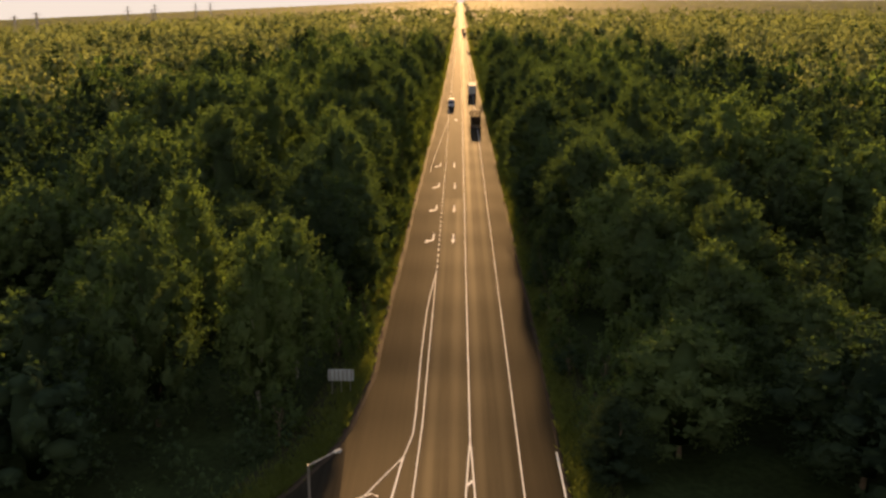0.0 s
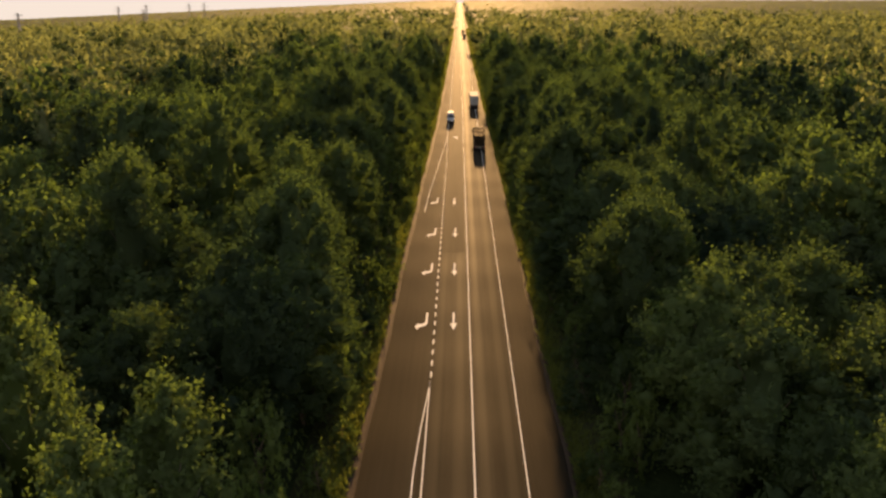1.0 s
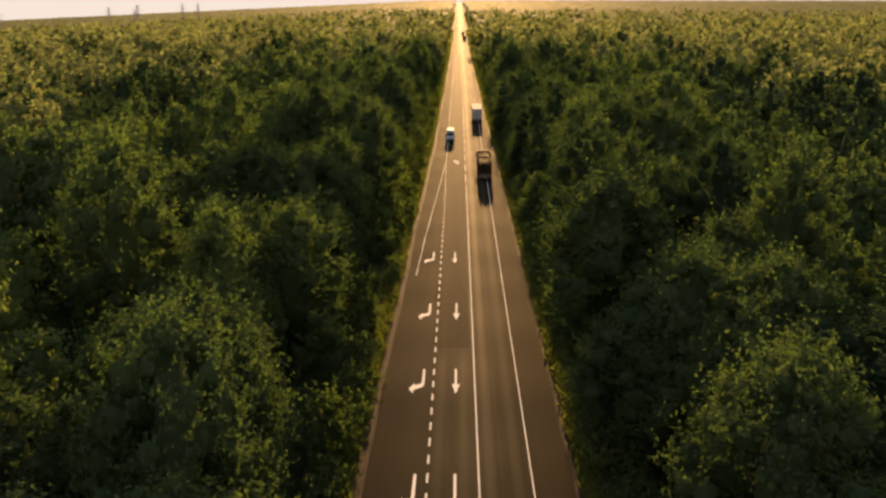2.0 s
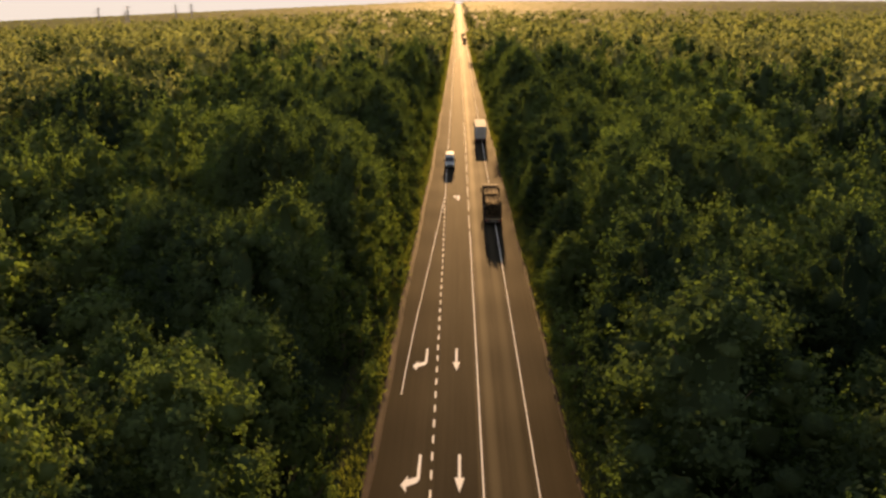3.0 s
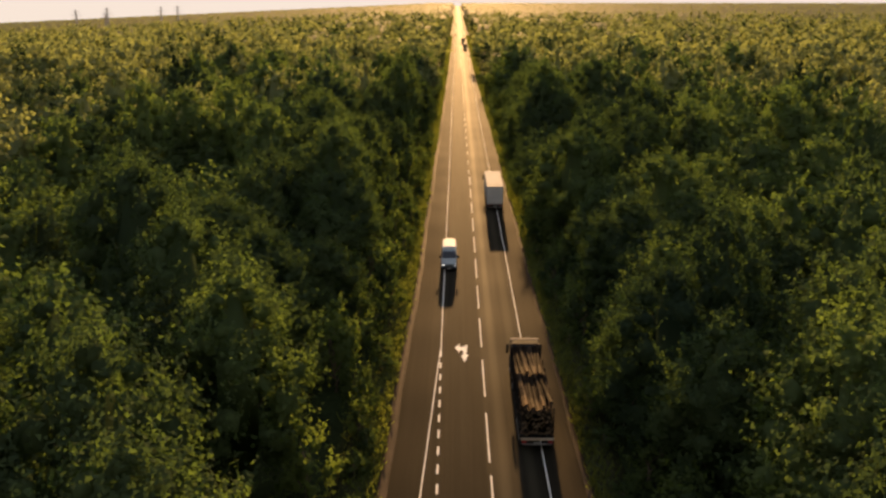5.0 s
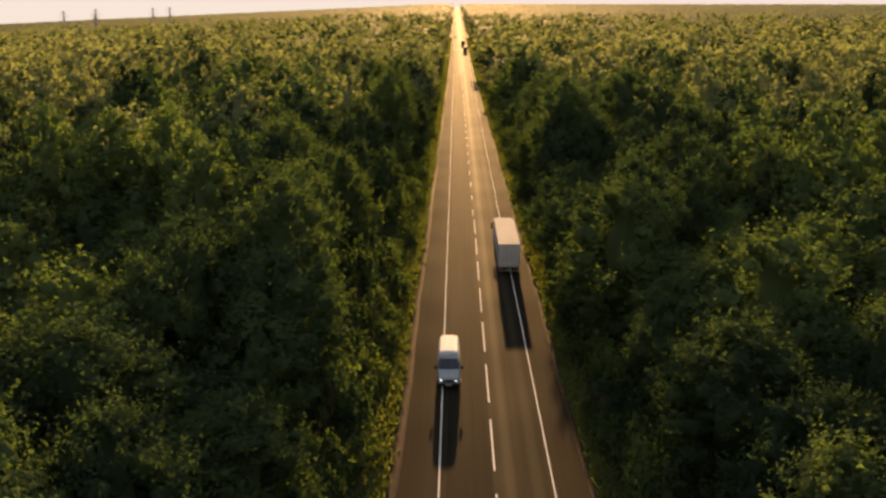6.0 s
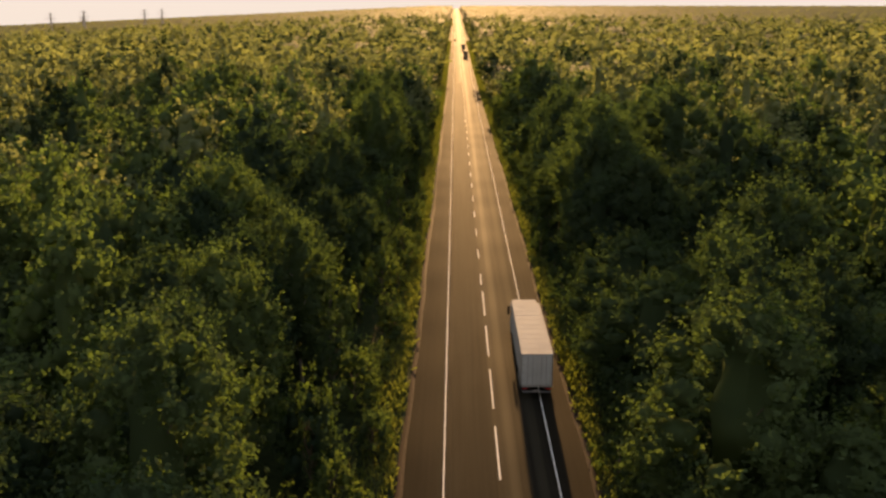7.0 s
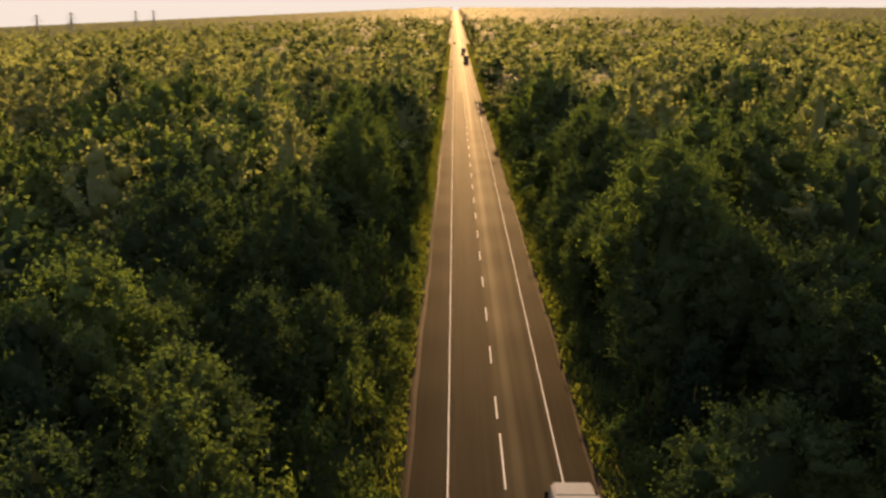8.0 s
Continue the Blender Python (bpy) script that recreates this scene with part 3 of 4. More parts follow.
side = np.abs(pts[:, 0])
order = np.argsort(side + np.maximum(0, pts[:, 1] - 380) * 0.3)
near = order[(side[order] < 45) & (pts[order, 1] < 470) & (pts[order, 1] > 60)][:125]
rest = np.setdiff1d(np.arange(len(pts)), near)
for x, y, h in marked:
    k = int(r.choice([0, 1, 2, 3, 4, 4, 0])) if h > 11 else int(r.choice([1, 3, 5]))
    tree_thing(k, x, y, h + 0.3, (0.68 + 0.35 * h / 16) * r.uniform(0.9, 1.1), r.uniform(0, 360))
for i in near:
    tree_thing(int(r.choice(6, p=[0.24, 0.2, 0.18, 0.18, 0.14, 0.06])), pts[i, 0], pts[i, 1], high[i], r.uniform(0.75, 1.3) * (0.75 + high[i] / 60), r.uniform(0, 360))


def plant(name, places, heights, models, r, mats, label, category):
    """Many trees as one stuff mesh: each a turned and scaled model."""
    vs, ts, qs, tm, qm, ns, o = [], [], [], [], [], [], 0
    for (x, y), h in zip(places, heights):
        k = r.integers(len(models))
        v, t, q, soft, m = models[k]
        a, s = r.uniform(0, 2 * math.pi), r.uniform(0.82, 1.25) * (h / 16) ** 0.5
        c, n = math.cos(a) * s, math.sin(a) * s
        vs.append(np.stack([v[:, 0] * c - v[:, 1] * n + x, v[:, 0] * n + v[:, 1] * c + y, v[:, 2] * (h / 16) + float(ground_z(x)) - 0.3], -1))
        ns.append(np.stack([soft[:, 0] * c / s - soft[:, 1] * n / s, soft[:, 0] * n / s + soft[:, 1] * c / s, soft[:, 2]], -1))
        ts.append(t + o), qs.append(q + o)
        tm.append(np.full(len(t), m)), qm.append(np.full(len(q), m))
        o += len(v)
    t, q = np.concatenate(ts), np.concatenate(qs)
    me = raw(name, np.concatenate(vs), np.full(len(t) + len(q), 3), np.concatenate([t.ravel(), q.ravel()]), mats, np.concatenate(tm + qm), normals=np.concatenate(ns))
    return tagged(new(name, me), label, category, kind="stuff")


def models(count, seed, lobes, leaves, size, mats, low=2.5, tuft=0.4, per=6):
    """Crowns for the forest, from slim and pointed to broad and domed; the last one is a spruce."""
    out = []
    for i in range(count):
        q = np.random.default_rng(seed + i)
        cone = i == count - 1
        shape_of = (5.6, 1.45, 0.16) if cone else (q.uniform(6.2, 9.4), q.uniform(1.6, 2.9), q.uniform(0.28, 0.5))
        out.append((*crown(q, 16, shape_of[0], low + q.uniform(0, 1.0), lobes, leaves, size, shape_of[1], shape_of[2], per, tuft), mats[i % len(mats)] if not cone else len(mats)))
    return out


midd = (np.abs(pts[rest, 0]) < 85) & (pts[rest, 1] < 520)
close = (np.abs(pts[rest, 0]) < 58) & (pts[rest, 1] < 350) & (pts[rest, 1] > 75)
# share of trees with haze-paled leaves grows with distance
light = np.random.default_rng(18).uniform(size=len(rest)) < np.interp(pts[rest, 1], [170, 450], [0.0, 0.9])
wide = models(8, 105, 18, 1200, 0.31, [0, 1], tuft=0.5)
for some, kinds, seed, mats in ((midd & close, models(9, 90, 30, 3700, 0.205, [0, 1], tuft=0.44), 5, [LEAF, LEAF_DARK, NEEDLE]),
                                (midd & ~close & ~light, wide, 4, [LEAF, LEAF_DARK, NEEDLE]), (midd & ~close & light, wide, 9, [FAR_HAZED, LEAF, NEEDLE])):
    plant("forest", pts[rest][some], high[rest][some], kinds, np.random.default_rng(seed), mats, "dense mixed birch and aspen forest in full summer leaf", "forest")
out_p, out_h = pts[rest][~midd], high[rest][~midd]
# outer trees, too, take the leaf colour with painted haze farther off
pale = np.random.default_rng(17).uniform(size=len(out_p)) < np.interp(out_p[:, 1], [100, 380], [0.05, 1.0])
for some, mats in ((~pale, [LEAF, LEAF_DARK, NEEDLE]), (pale, [FAR_HAZED, FAR_HAZED, NEEDLE])):
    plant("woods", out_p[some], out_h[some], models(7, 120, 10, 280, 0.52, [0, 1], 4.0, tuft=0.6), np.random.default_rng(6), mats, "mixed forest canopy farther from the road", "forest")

# far stand, nearly all in leaves paled to imitate haze
p = stand(560, 1450, 8.6, lambda y: 0.5 * y + 22, np.random.default_rng(8))
p = p[np.random.default_rng(9).uniform(size=len(p)) < np.interp(p[:, 1], [560, 800, 1450], [1.0, 0.7, 0.2])]
p = p[(p[:, 0] < -11.2) | (p[:, 0] > 10.2)]
r = np.random.default_rng(21)
plant("woods", p, np.clip(13.8 + 2.4 * wave(p[:, 0] * 1.5, p[:, 1] * 1.5, 1) + r.normal(0, 1.6, len(p)), 8, 20), [(v * (1.25, 1.25, 1), t, q, soft, m) for v, t, q, soft, m in models(6, 150, 4, 90, 0.95, [0, 0, 1], 6.0, tuft=0.9)], r, [FAR_HAZED, FAR_HAZED, NEEDLE], "far forest canopy to the horizon with haze painted into its colour", "forest")

# low growth close to the road farther on
r = np.random.default_rng(23)
p = np.stack([r.choice([-1, 1], 1500) * (8.6 + np.abs(r.normal(0, 1.5, 1500))), 480 + 1500 * r.uniform(0, 1, 1500) ** 1.3], -1)
p[:, 0] -= np.where(p[:, 0] < 0, 0.5, 0)
p[:, 0] += np.where(p[:, 1] < 560, np.sign(p[:, 0]) * 1.5, 0)
# far thicket shares the leaf colour lightened for haze
plant("thicket", p, r.uniform(2.5, 6.5, 1500), [(v * (0.5, 0.5, 1), t, q, soft, m) for v, t, q, soft, m in models(3, 170, 3, 20, 0.7, [0, 0], 2.0)], r, [FAR_HAZED, NEEDLE], "low green thicket along the far highway, paled for haze", "thicket")
p = np.stack([r.uniform(-46, -12.5, 170), r.uniform(52, 84, 170)], -1)
p = p[p[:, 0] < np.interp(p[:, 1], [52, 60, 70, 84], [-22, -14.5, -12.8, -12.5])]
plant("thicket", p, r.uniform(2.0, 4.5, len(p)), [(v * (0.42, 0.42, 1), t, q, soft, m) for v, t, q, soft, m in models(3, 180, 10, 300, 0.3, [0, 0], 1.0)], r, [LEAF_DARK, NEEDLE], "dark low undergrowth beside the side road", "thicket")

# the canopy beyond, as a rough sheet that reaches the horizon on both sides of the road
# its leaf colour carries the haze, and it covers dark gaps among the trees
cols, rows = 620, 205
for side_x, start, stop in ((-1, -0.66, -0.0), (1, 0.0, 0.66)):
    n = cols // 2
    a = np.linspace(start, stop, n)
    rad = 470 * (4890 / 470) ** (np.linspace(0, 1, rows))
    aa, rr = np.meshgrid(a, rad)
    xx, yy = np.tan(aa) * rr, rr + 0 * aa
    xx = np.where(np.abs(xx) < 12.4, side_x * 12.4, xx)
    q = np.random.default_rng(31 + side_x)
    zz = ground_z(xx) + np.interp(yy, [470, 560, 700, 1300], [5.5, 8.2, 10.2, 12.6]) + 1.5 * wave(xx * 0.5, yy * 0.5, 1) + q.uniform(-1.1, 1.1, xx.shape)
    zz = np.where(np.abs(xx) < 12.6, -0.6, zz)
    yy = yy + q.uniform(-0.35, 0.35, xx.shape) * rr * 0.011
    idx = np.arange(n * rows).reshape(rows, n)
    f = np.stack([idx[:-1, :-1], idx[:-1, 1:], idx[1:, 1:], idx[1:, :-1]], -1).reshape(-1, 4)
    me = raw("far_woods", np.stack([xx, yy, zz], -1).reshape(-1, 3), np.full(len(f), 4), f.ravel(), [CANOPY_HAZED])
    tagged(new("far_woods", me), "endless forest canopy to the horizon, its colour paled for haze", "forest", kind="stuff")

# sprays of foliage standing up from that canopy, in the same haze-paled colour
n = 120000
q = np.random.default_rng(35)
yy = 650 * (4800 / 650) ** q.uniform(0, 1, n)
xx = np.tan(q.uniform(-0.64, 0.64, n)) * yy
yy, xx = yy[np.abs(xx) > 13], xx[np.abs(xx) > 13]
zz = ground_z(xx) + np.interp(yy, [470, 560, 700, 1300], [5.5, 8.2, 10.2, 12.6]) + 1.5 * wave(xx * 0.5, yy * 0.5, 1) + q.uniform(-0.6, 2.2, len(xx))
size = np.interp(yy, [650, 4800], [0.6, 2.6]) * q.uniform(0.6, 1.3, len(xx))
tri = np.stack([xx, yy, zz], -1)[:, None] + q.normal(0, 0.75, (len(xx), 3, 3)) * size[:, None, None] * (1, 1, 0.55)
tagged(new("canopy_sprays", raw("canopy_sprays", tri.reshape(-1, 3), np.full(len(xx), 3), np.arange(3 * len(xx)), [CANOPY_HAZED])), "leafy tops of the far forest, paled for haze", "forest", kind="stuff")

# shrubs along the forest edge
SHRUBS = []
for i in range(4):
    q = np.random.default_rng(200 + i)
    SHRUBS.append(crown_mesh("foliage", crown(q, 4.0, 3.4, 0.3, 12, 1000, 0.15, 2.2, 0.4, 7, 0.28), SHRUB if i != 2 else LEAF_DARK))
STEMS = trunk_mesh("stem", np.random.default_rng(3), 3.2, 2.4, 0.3, BARK)
r = np.random.default_rng(60)
for sx, x0, n in ((-1, 9.2, 190), (1, 8.4, 170)):
    for k in range(n):
        y = 66 + 500 * (k + r.uniform(0, 0.9)) / n
        out = abs(r.normal(0, 2.4))
        x = sx * (x0 - np.interp(y, [150, 300], [0, 0.7]) + out + (2.6 if y < 84 and sx < 0 else 0))
        if sx < 0 and y < 84 and -14 < x < -8:
            continue
        h = np.clip(1.7 + out * 1.1 + r.normal(0, 0.9), 1.2, 7.5)
        e = empty("shrub", x, y, -0.3, r.uniform(0, 360))
        e.scale = (r.uniform(0.55, 0.95) * (0.5 + h / 7), r.uniform(0.55, 0.95) * (0.5 + h / 7), h / 4)
        for name, me in (("stem", STEMS), ("foliage", SHRUBS[int(r.integers(4))])):
            new(name, me).parent = e
        tagged(e, "leafy green willow shrub at the forest edge", "shrub", "shrubs along the road")

# grass on the verges
r = np.random.default_rng(71)
n = 120000
gy = 58 + 1000 * r.uniform(0, 1, n) ** 1.8
left = r.uniform(size=n) < 0.55
el = np.array([edge_row(v, 0) for v in gy])
gx = np.where(left, el[:, 0] - 0.7 - np.abs(r.normal(0, 1.3, n)), el[:, 1] + 0.45 + np.abs(r.normal(0, 1.1, n)))
a = r.uniform(0, 2 * math.pi, n)
h = r.uniform(0.25, 0.75, n)
w = r.uniform(0.02, 0.06, n) * np.interp(gy, [250, 1000], [1, 8])
lean = r.normal(0, 0.2, (n, 2))
c, s = np.cos(a) * w, np.sin(a) * w
gz = np.full(n, -0.2)
v = np.stack([np.stack([gx - c, gy - s, gz], -1), np.stack([gx + c, gy + s, gz], -1), np.stack([gx + c * 0.5 + lean[:, 0], gy + s * 0.5 + lean[:, 1], gz + h], -1), np.stack([gx - c * 0.7 + lean[:, 0], gy - s * 0.7 + lean[:, 1], gz + h * 0.8], -1)], 1)
tagged(new("grass", raw("grass", v.reshape(-1, 3), np.full(n, 4), np.arange(4 * n), [GRASS])), "uncut green grass on the road verge", "grass", kind="stuff")

# ---- vehicles ----


def wheel(x, y, parent, r=0.5, w=0.3, out=1):
    t = part("wheel", rod((x - w / 2, y, r), (x + w / 2, y, r), r, sides=20), RUBBER, parent)
    hub = rod((x + out * w * 0.5 - 0.03, y, r), (x + out * w * 0.5 + 0.03, y, r), r * 0.56, sides=14)
    part("rim", hub, STEEL, t)
    return t


def tractor(root, y, paint, roof_z, wide=2.5, roof_paint=None):
    """A flat-fronted lorry cab whose back wall stands at y."""
    h = wide / 2
    prof = [(y, 0.75), (y, roof_z - 0.12), (y + 0.25, roof_z), (y + 1.6, roof_z - 0.06), (y + 2.0, roof_z - 0.35), (y + 2.28, 2.0), (y + 2.35, 1.0), (y + 2.3, 0.5), (y + 0.4, 0.5)]
    sec = []
    for x, k in ((-h, 0.06), (-h + 0.1, 0.0), (h - 0.1, 0.0), (h, 0.06)):
        cy, cz = y + 1.1, 1.8
        sec.append([(x, cy + (py - cy) * (1 - k), cz + (pz - cz) * (1 - k)) for py, pz in prof])
    cab = part("cab", loft(sec), paint, root, "boxy lorry cab")
    part("roof_panel", box(-h + 0.15, h - 0.15, y + 0.2, y + 1.65, roof_z - 0.03, roof_z + 0.05, 0.04), roof_paint or paint, cab)
    part("windscreen", loft([[(-h + 0.14, y + 2.06, roof_z - 0.45), (h - 0.14, y + 2.06, roof_z - 0.45), (h - 0.14, y + 2.1, roof_z - 0.45), (-h + 0.14, y + 2.1, roof_z - 0.45)],
                             [(-h + 0.14, y + 2.28, 2.05), (h - 0.14, y + 2.28, 2.05), (h - 0.14, y + 2.31, 2.05), (-h + 0.14, y + 2.31, 2.05)]]), GLASS, cab)
    part("bumper", box(-h, h, y + 2.2, y + 2.45, 0.35, 0.95, 0.06), BLACK, cab)
    for s in (-1, 1):
        arm = part("mirror", box(s * (h + 0.2) - 0.11, s * (h + 0.2) + 0.11, y + 1.85, y + 2.0, 1.9, 2.75, 0.04), BLACK, cab)
        part("mirror_arm", rod((s * (h - 0.02), y + 1.85, 2.65), (s * (h + 0.2), y + 1.92, 2.6), 0.025), BLACK, arm)
        part("side_window", box(s * (h + 0.005) - 0.012, s * (h + 0.005) + 0.012, y + 0.95, y + 1.9, 1.9, 2.6, 0.01), GLASS, cab)
        wheel(s * (h - 0.18), y + 1.45, root, 0.5, 0.32, s)
    part("chassis", box(-0.45, 0.45, y - 4.6, y + 0.5, 0.6, 0.95, 0.03), BLACK, root)
    for s in (-1, 1):
        wheel(s * (h - 0.32), y - 2.2, root, 0.5, 0.55, s)
        part("fuel_tank", box(s * 0.85 - 0.3, s * 0.85 + 0.3, y - 1.3, y - 0.1, 0.4, 0.95, 0.12), STEEL, root)
    return cab


def axles(root, ys, half=1.25):
    for y in ys:
        part("axle", rod((-half + 0.2, y, 0.5), (half - 0.2, y, 0.5), 0.07), BLACK, root)
        for s in (-1, 1):
            wheel(s * (half - 0.2), y, root, 0.5, 0.38, s)
            part("mudguard", box(s * (half - 0.2) - 0.22, s * (half - 0.2) + 0.22, y - 0.62, y - 0.58, 0.3, 0.95, 0.01), BLACK, root)


def box_lorry(x, y, panel, rear, cab_paint, words, top=3.85):
    """An articulated lorry seen from behind: a box trailer and its tractor."""
    root = tagged(empty("lorry", x, y, 0.0), words, "lorry")
    h, length = 1.27, 13.4
    body = part("trailer_body", box(-h, h, 0.06, length, 1.12, top, 0.03), panel, root, "white box body")
    part("roof_rail", box(-h - 0.015, -h + 0.06, 0.05, length, top - 0.1, top + 0.015, 0.015), panel, body)
    part("roof_rail", box(h - 0.06, h + 0.015, 0.05, length, top - 0.1, top + 0.015, 0.015), panel, body)
    for k in range(1, 11):
        part("roof_seam", box(-h + 0.06, h - 0.06, k * length / 11 - 0.02, k * length / 11 + 0.02, top - 0.01, top + 0.008, 0.003), panel, body)
    for s in (-1, 1):
        door = part("rear_door", box(min(s * 0.012, s * (h - 0.05)), max(s * 0.012, s * (h - 0.05)), 0.0, 0.055, 1.2, top - 0.1, 0.015), rear, body, "grey rear door")
        for q in (0.35, 0.75):
            part("lock_bar", rod((s * q, -0.03, 1.25), (s * q, -0.03, top - 0.15), 0.022, sides=6), STEEL, door)
        for z in (1.5, 2.2, 2.9):
            part("hinge", box(s * (h - 0.1) - 0.09, s * (h - 0.1) + 0.09, -0.02, 0.01, z, z + 0.07, 0.01), STEEL, door)
        part("frame_post", box(s * (h - 0.025) - 0.03, s * (h - 0.025) + 0.03, -0.01, 0.08, 1.12, top, 0.012), STEEL, body)
        part("tail_light", box(s * 0.95 - 0.2, s * 0.95 + 0.2, -0.02, 0.05, 0.78, 0.92, 0.02), RED, root)
        part("skirt", box(s * h - 0.02, s * h + 0.02, 4.3, 9.0, 0.5, 1.1, 0.01), BLACK, root)
    part("frame_head", box(-h, h, -0.01, 0.08, top - 0.09, top, 0.012), panel, body)
    part("sill", box(-h, h, -0.01, 0.1, 1.0, 1.18, 0.015), WHITE, body)
    part("underrun_bar", box(-1.18, 1.18, 0.02, 0.12, 0.5, 0.62, 0.02), STEEL, root)
    part("number_panel", box(-0.28, 0.28, -0.02, 0.02, 0.66, 0.76, 0.005), WHITE, root)
    part("subframe", box(-0.5, 0.5, 0.3, length - 0.5, 0.85, 1.12, 0.02), BLACK, root)
    axles(root, (2.0, 3.3, 4.6))
    tractor(root, length + 0.55, cab_paint, 3.45, 2.5)
    return root


box_lorry(3.55, 327.2, WHITE, GREYDOOR, WHITE, "white articulated box lorry with grey rear doors on the highway")
box_lorry(2.9, 815.0, DARKBOX, DARKBOX, DARKBOX, "far dark lorry driving away along the highway")
box_lorry(2.2, 905.0, DARKBOX, DARKBOX, DARKBOX, "distant dark lorry ahead of another on the highway")


def log_lorry(x, y):
    """A timber lorry: tractor, flat trailer with stakes; the logs lie on it as things of their own."""
    root = tagged(empty("log_lorry", x, y, 0.0), "timber lorry with a cream cab roof and a dark staked trailer", "lorry")
    h, length = 1.22, 12.7
    bed = part("bed", box(-0.5, 0.5, 0.1, length, 0.85, 1.12, 0.03), BLACK, root)
    for yy in np.linspace(0.7, length - 0.5, 7):
        bunk = part("bunk", box(-h, h, yy - 0.09, yy + 0.09, 1.08, 1.22, 0.02), RUST, bed)
        for s in (-1, 1):
            part("stake", box(s * h - 0.05, s * h + 0.05, yy - 0.05, yy + 0.05, 1.1, 3.15, 0.015), BLACK, bunk, "dark steel stake")
    part("headboard", box(-h, h, length + 0.05, length + 0.15, 1.1, 3.3, 0.03), BLACK, root)
    part("rear_beam", box(-1.22, 1.22, -0.08, 0.08, 0.88, 1.06, 0.03), CREAM, root, "pale rear bumper beam")
    part("underrun_bar", box(-1.1, 1.1, -0.02, 0.1, 0.5, 0.62, 0.02), STEEL, root)
    part("number_panel", box(-0.28, 0.28, -0.1, -0.08, 0.66, 0.78, 0.005), WHITE, root)
    for s in (-1, 1):
        part("tail_light", box(s * 0.95 - 0.18, s * 0.95 + 0.18, -0.11, -0.02, 0.7, 0.84, 0.02), RED, root)
        part("side_guard", box(s * h - 0.03, s * h + 0.03, 4.6, 8.6, 0.55, 0.95, 0.015), BLACK, root)
    axles(root, (1.3, 2.6, 3.9))
    cab = tractor(root, length + 0.35, BLACK, 3.35, 2.5)
    part("sun_visor", box(-1.22, 1.22, length + 1.75, length + 2.02, 3.26, 3.42, 0.05), CREAM, cab, "cream roof deflector")
    return root


LX, LY = 3.5, 245.7
log_lorry(LX, LY)


def log_mesh(r, length, radius):
    """A slightly bent, tapering log with bark and pale cut ends."""
    sides, cuts = 9, 4
    v, f, m = [], [], []
    bx, bz = r.normal(0, 0.03, cuts), r.normal(0, 0.025, cuts)
    for i in range(cuts):
        t = i / (cuts - 1)
        rr = radius * (1.06 - 0.16 * t)
        for k in range(sides):
            a = 2 * math.pi * k / sides
            q = rr * (1 + 0.06 * math.sin(3 * a + i * 1.7))
            v.append((bx[i] + q * math.cos(a), (t - 0.5) * length, bz[i] + q * math.sin(a)))
    for i in range(cuts - 1):
        for k in range(sides):
            f.append((i * sides + k, i * sides + (k + 1) % sides, (i + 1) * sides + (k + 1) % sides, (i + 1) * sides + k))
            m.append(0)
    loops = [c for q in f for c in q] + list(range(sides)) + list(range(len(v) - 1, len(v) - 1 - sides, -1))
    return raw("log", v, [4] * len(f) + [sides, sides], loops, [LOGBARK, LOGEND], m + [1, 1])


r = np.random.default_rng(77)
LOGS = [log_mesh(r, 6.25, q) for q in (0.095, 0.11, 0.125, 0.14, 0.105, 0.12)]
for s in range(2):
    z, row = 1.34, 0
    while z < 3.26:
        count = 9 if row % 2 == 0 else 8
        loose = z > 2.9
        for k in range(count):
            ob = new("log", LOGS[int(r.integers(6))])
            ob.matrix_basis = pose(LX + (k - (count - 1) / 2) * 0.258 + r.normal(0, 0.01), LY + 3.25 + 6.08 * s + r.normal(0, 0.28), z + (r.uniform(-0.02, 0.12) if loose else 0), r.normal(0, 0.2), r.uniform(0, 360), r.normal(0, 1.1 if loose else 0.2) + (180 if r.uniform() < 0.5 else 0))
            tagged(ob, "rough dark log stacked on the timber lorry", "log", "logs on the timber lorry")
        z += 0.226
        row += 1
    # a few crooked logs lie loose on the top of each stack
    for k in range(5):
        ob = new("log", LOGS[int(r.integers(6))])
        ob.matrix_basis = pose(LX - 0.85 + 0.42 * k + r.normal(0, 0.05), LY + 3.4 + 5.9 * s + r.normal(0, 0.45), z + 0.02, r.normal(0, 0.5), r.uniform(0, 360), r.normal(0, 2.6))
        tagged(ob, "crooked dark log lying loose on the stacked load", "log", "logs on the timber lorry")


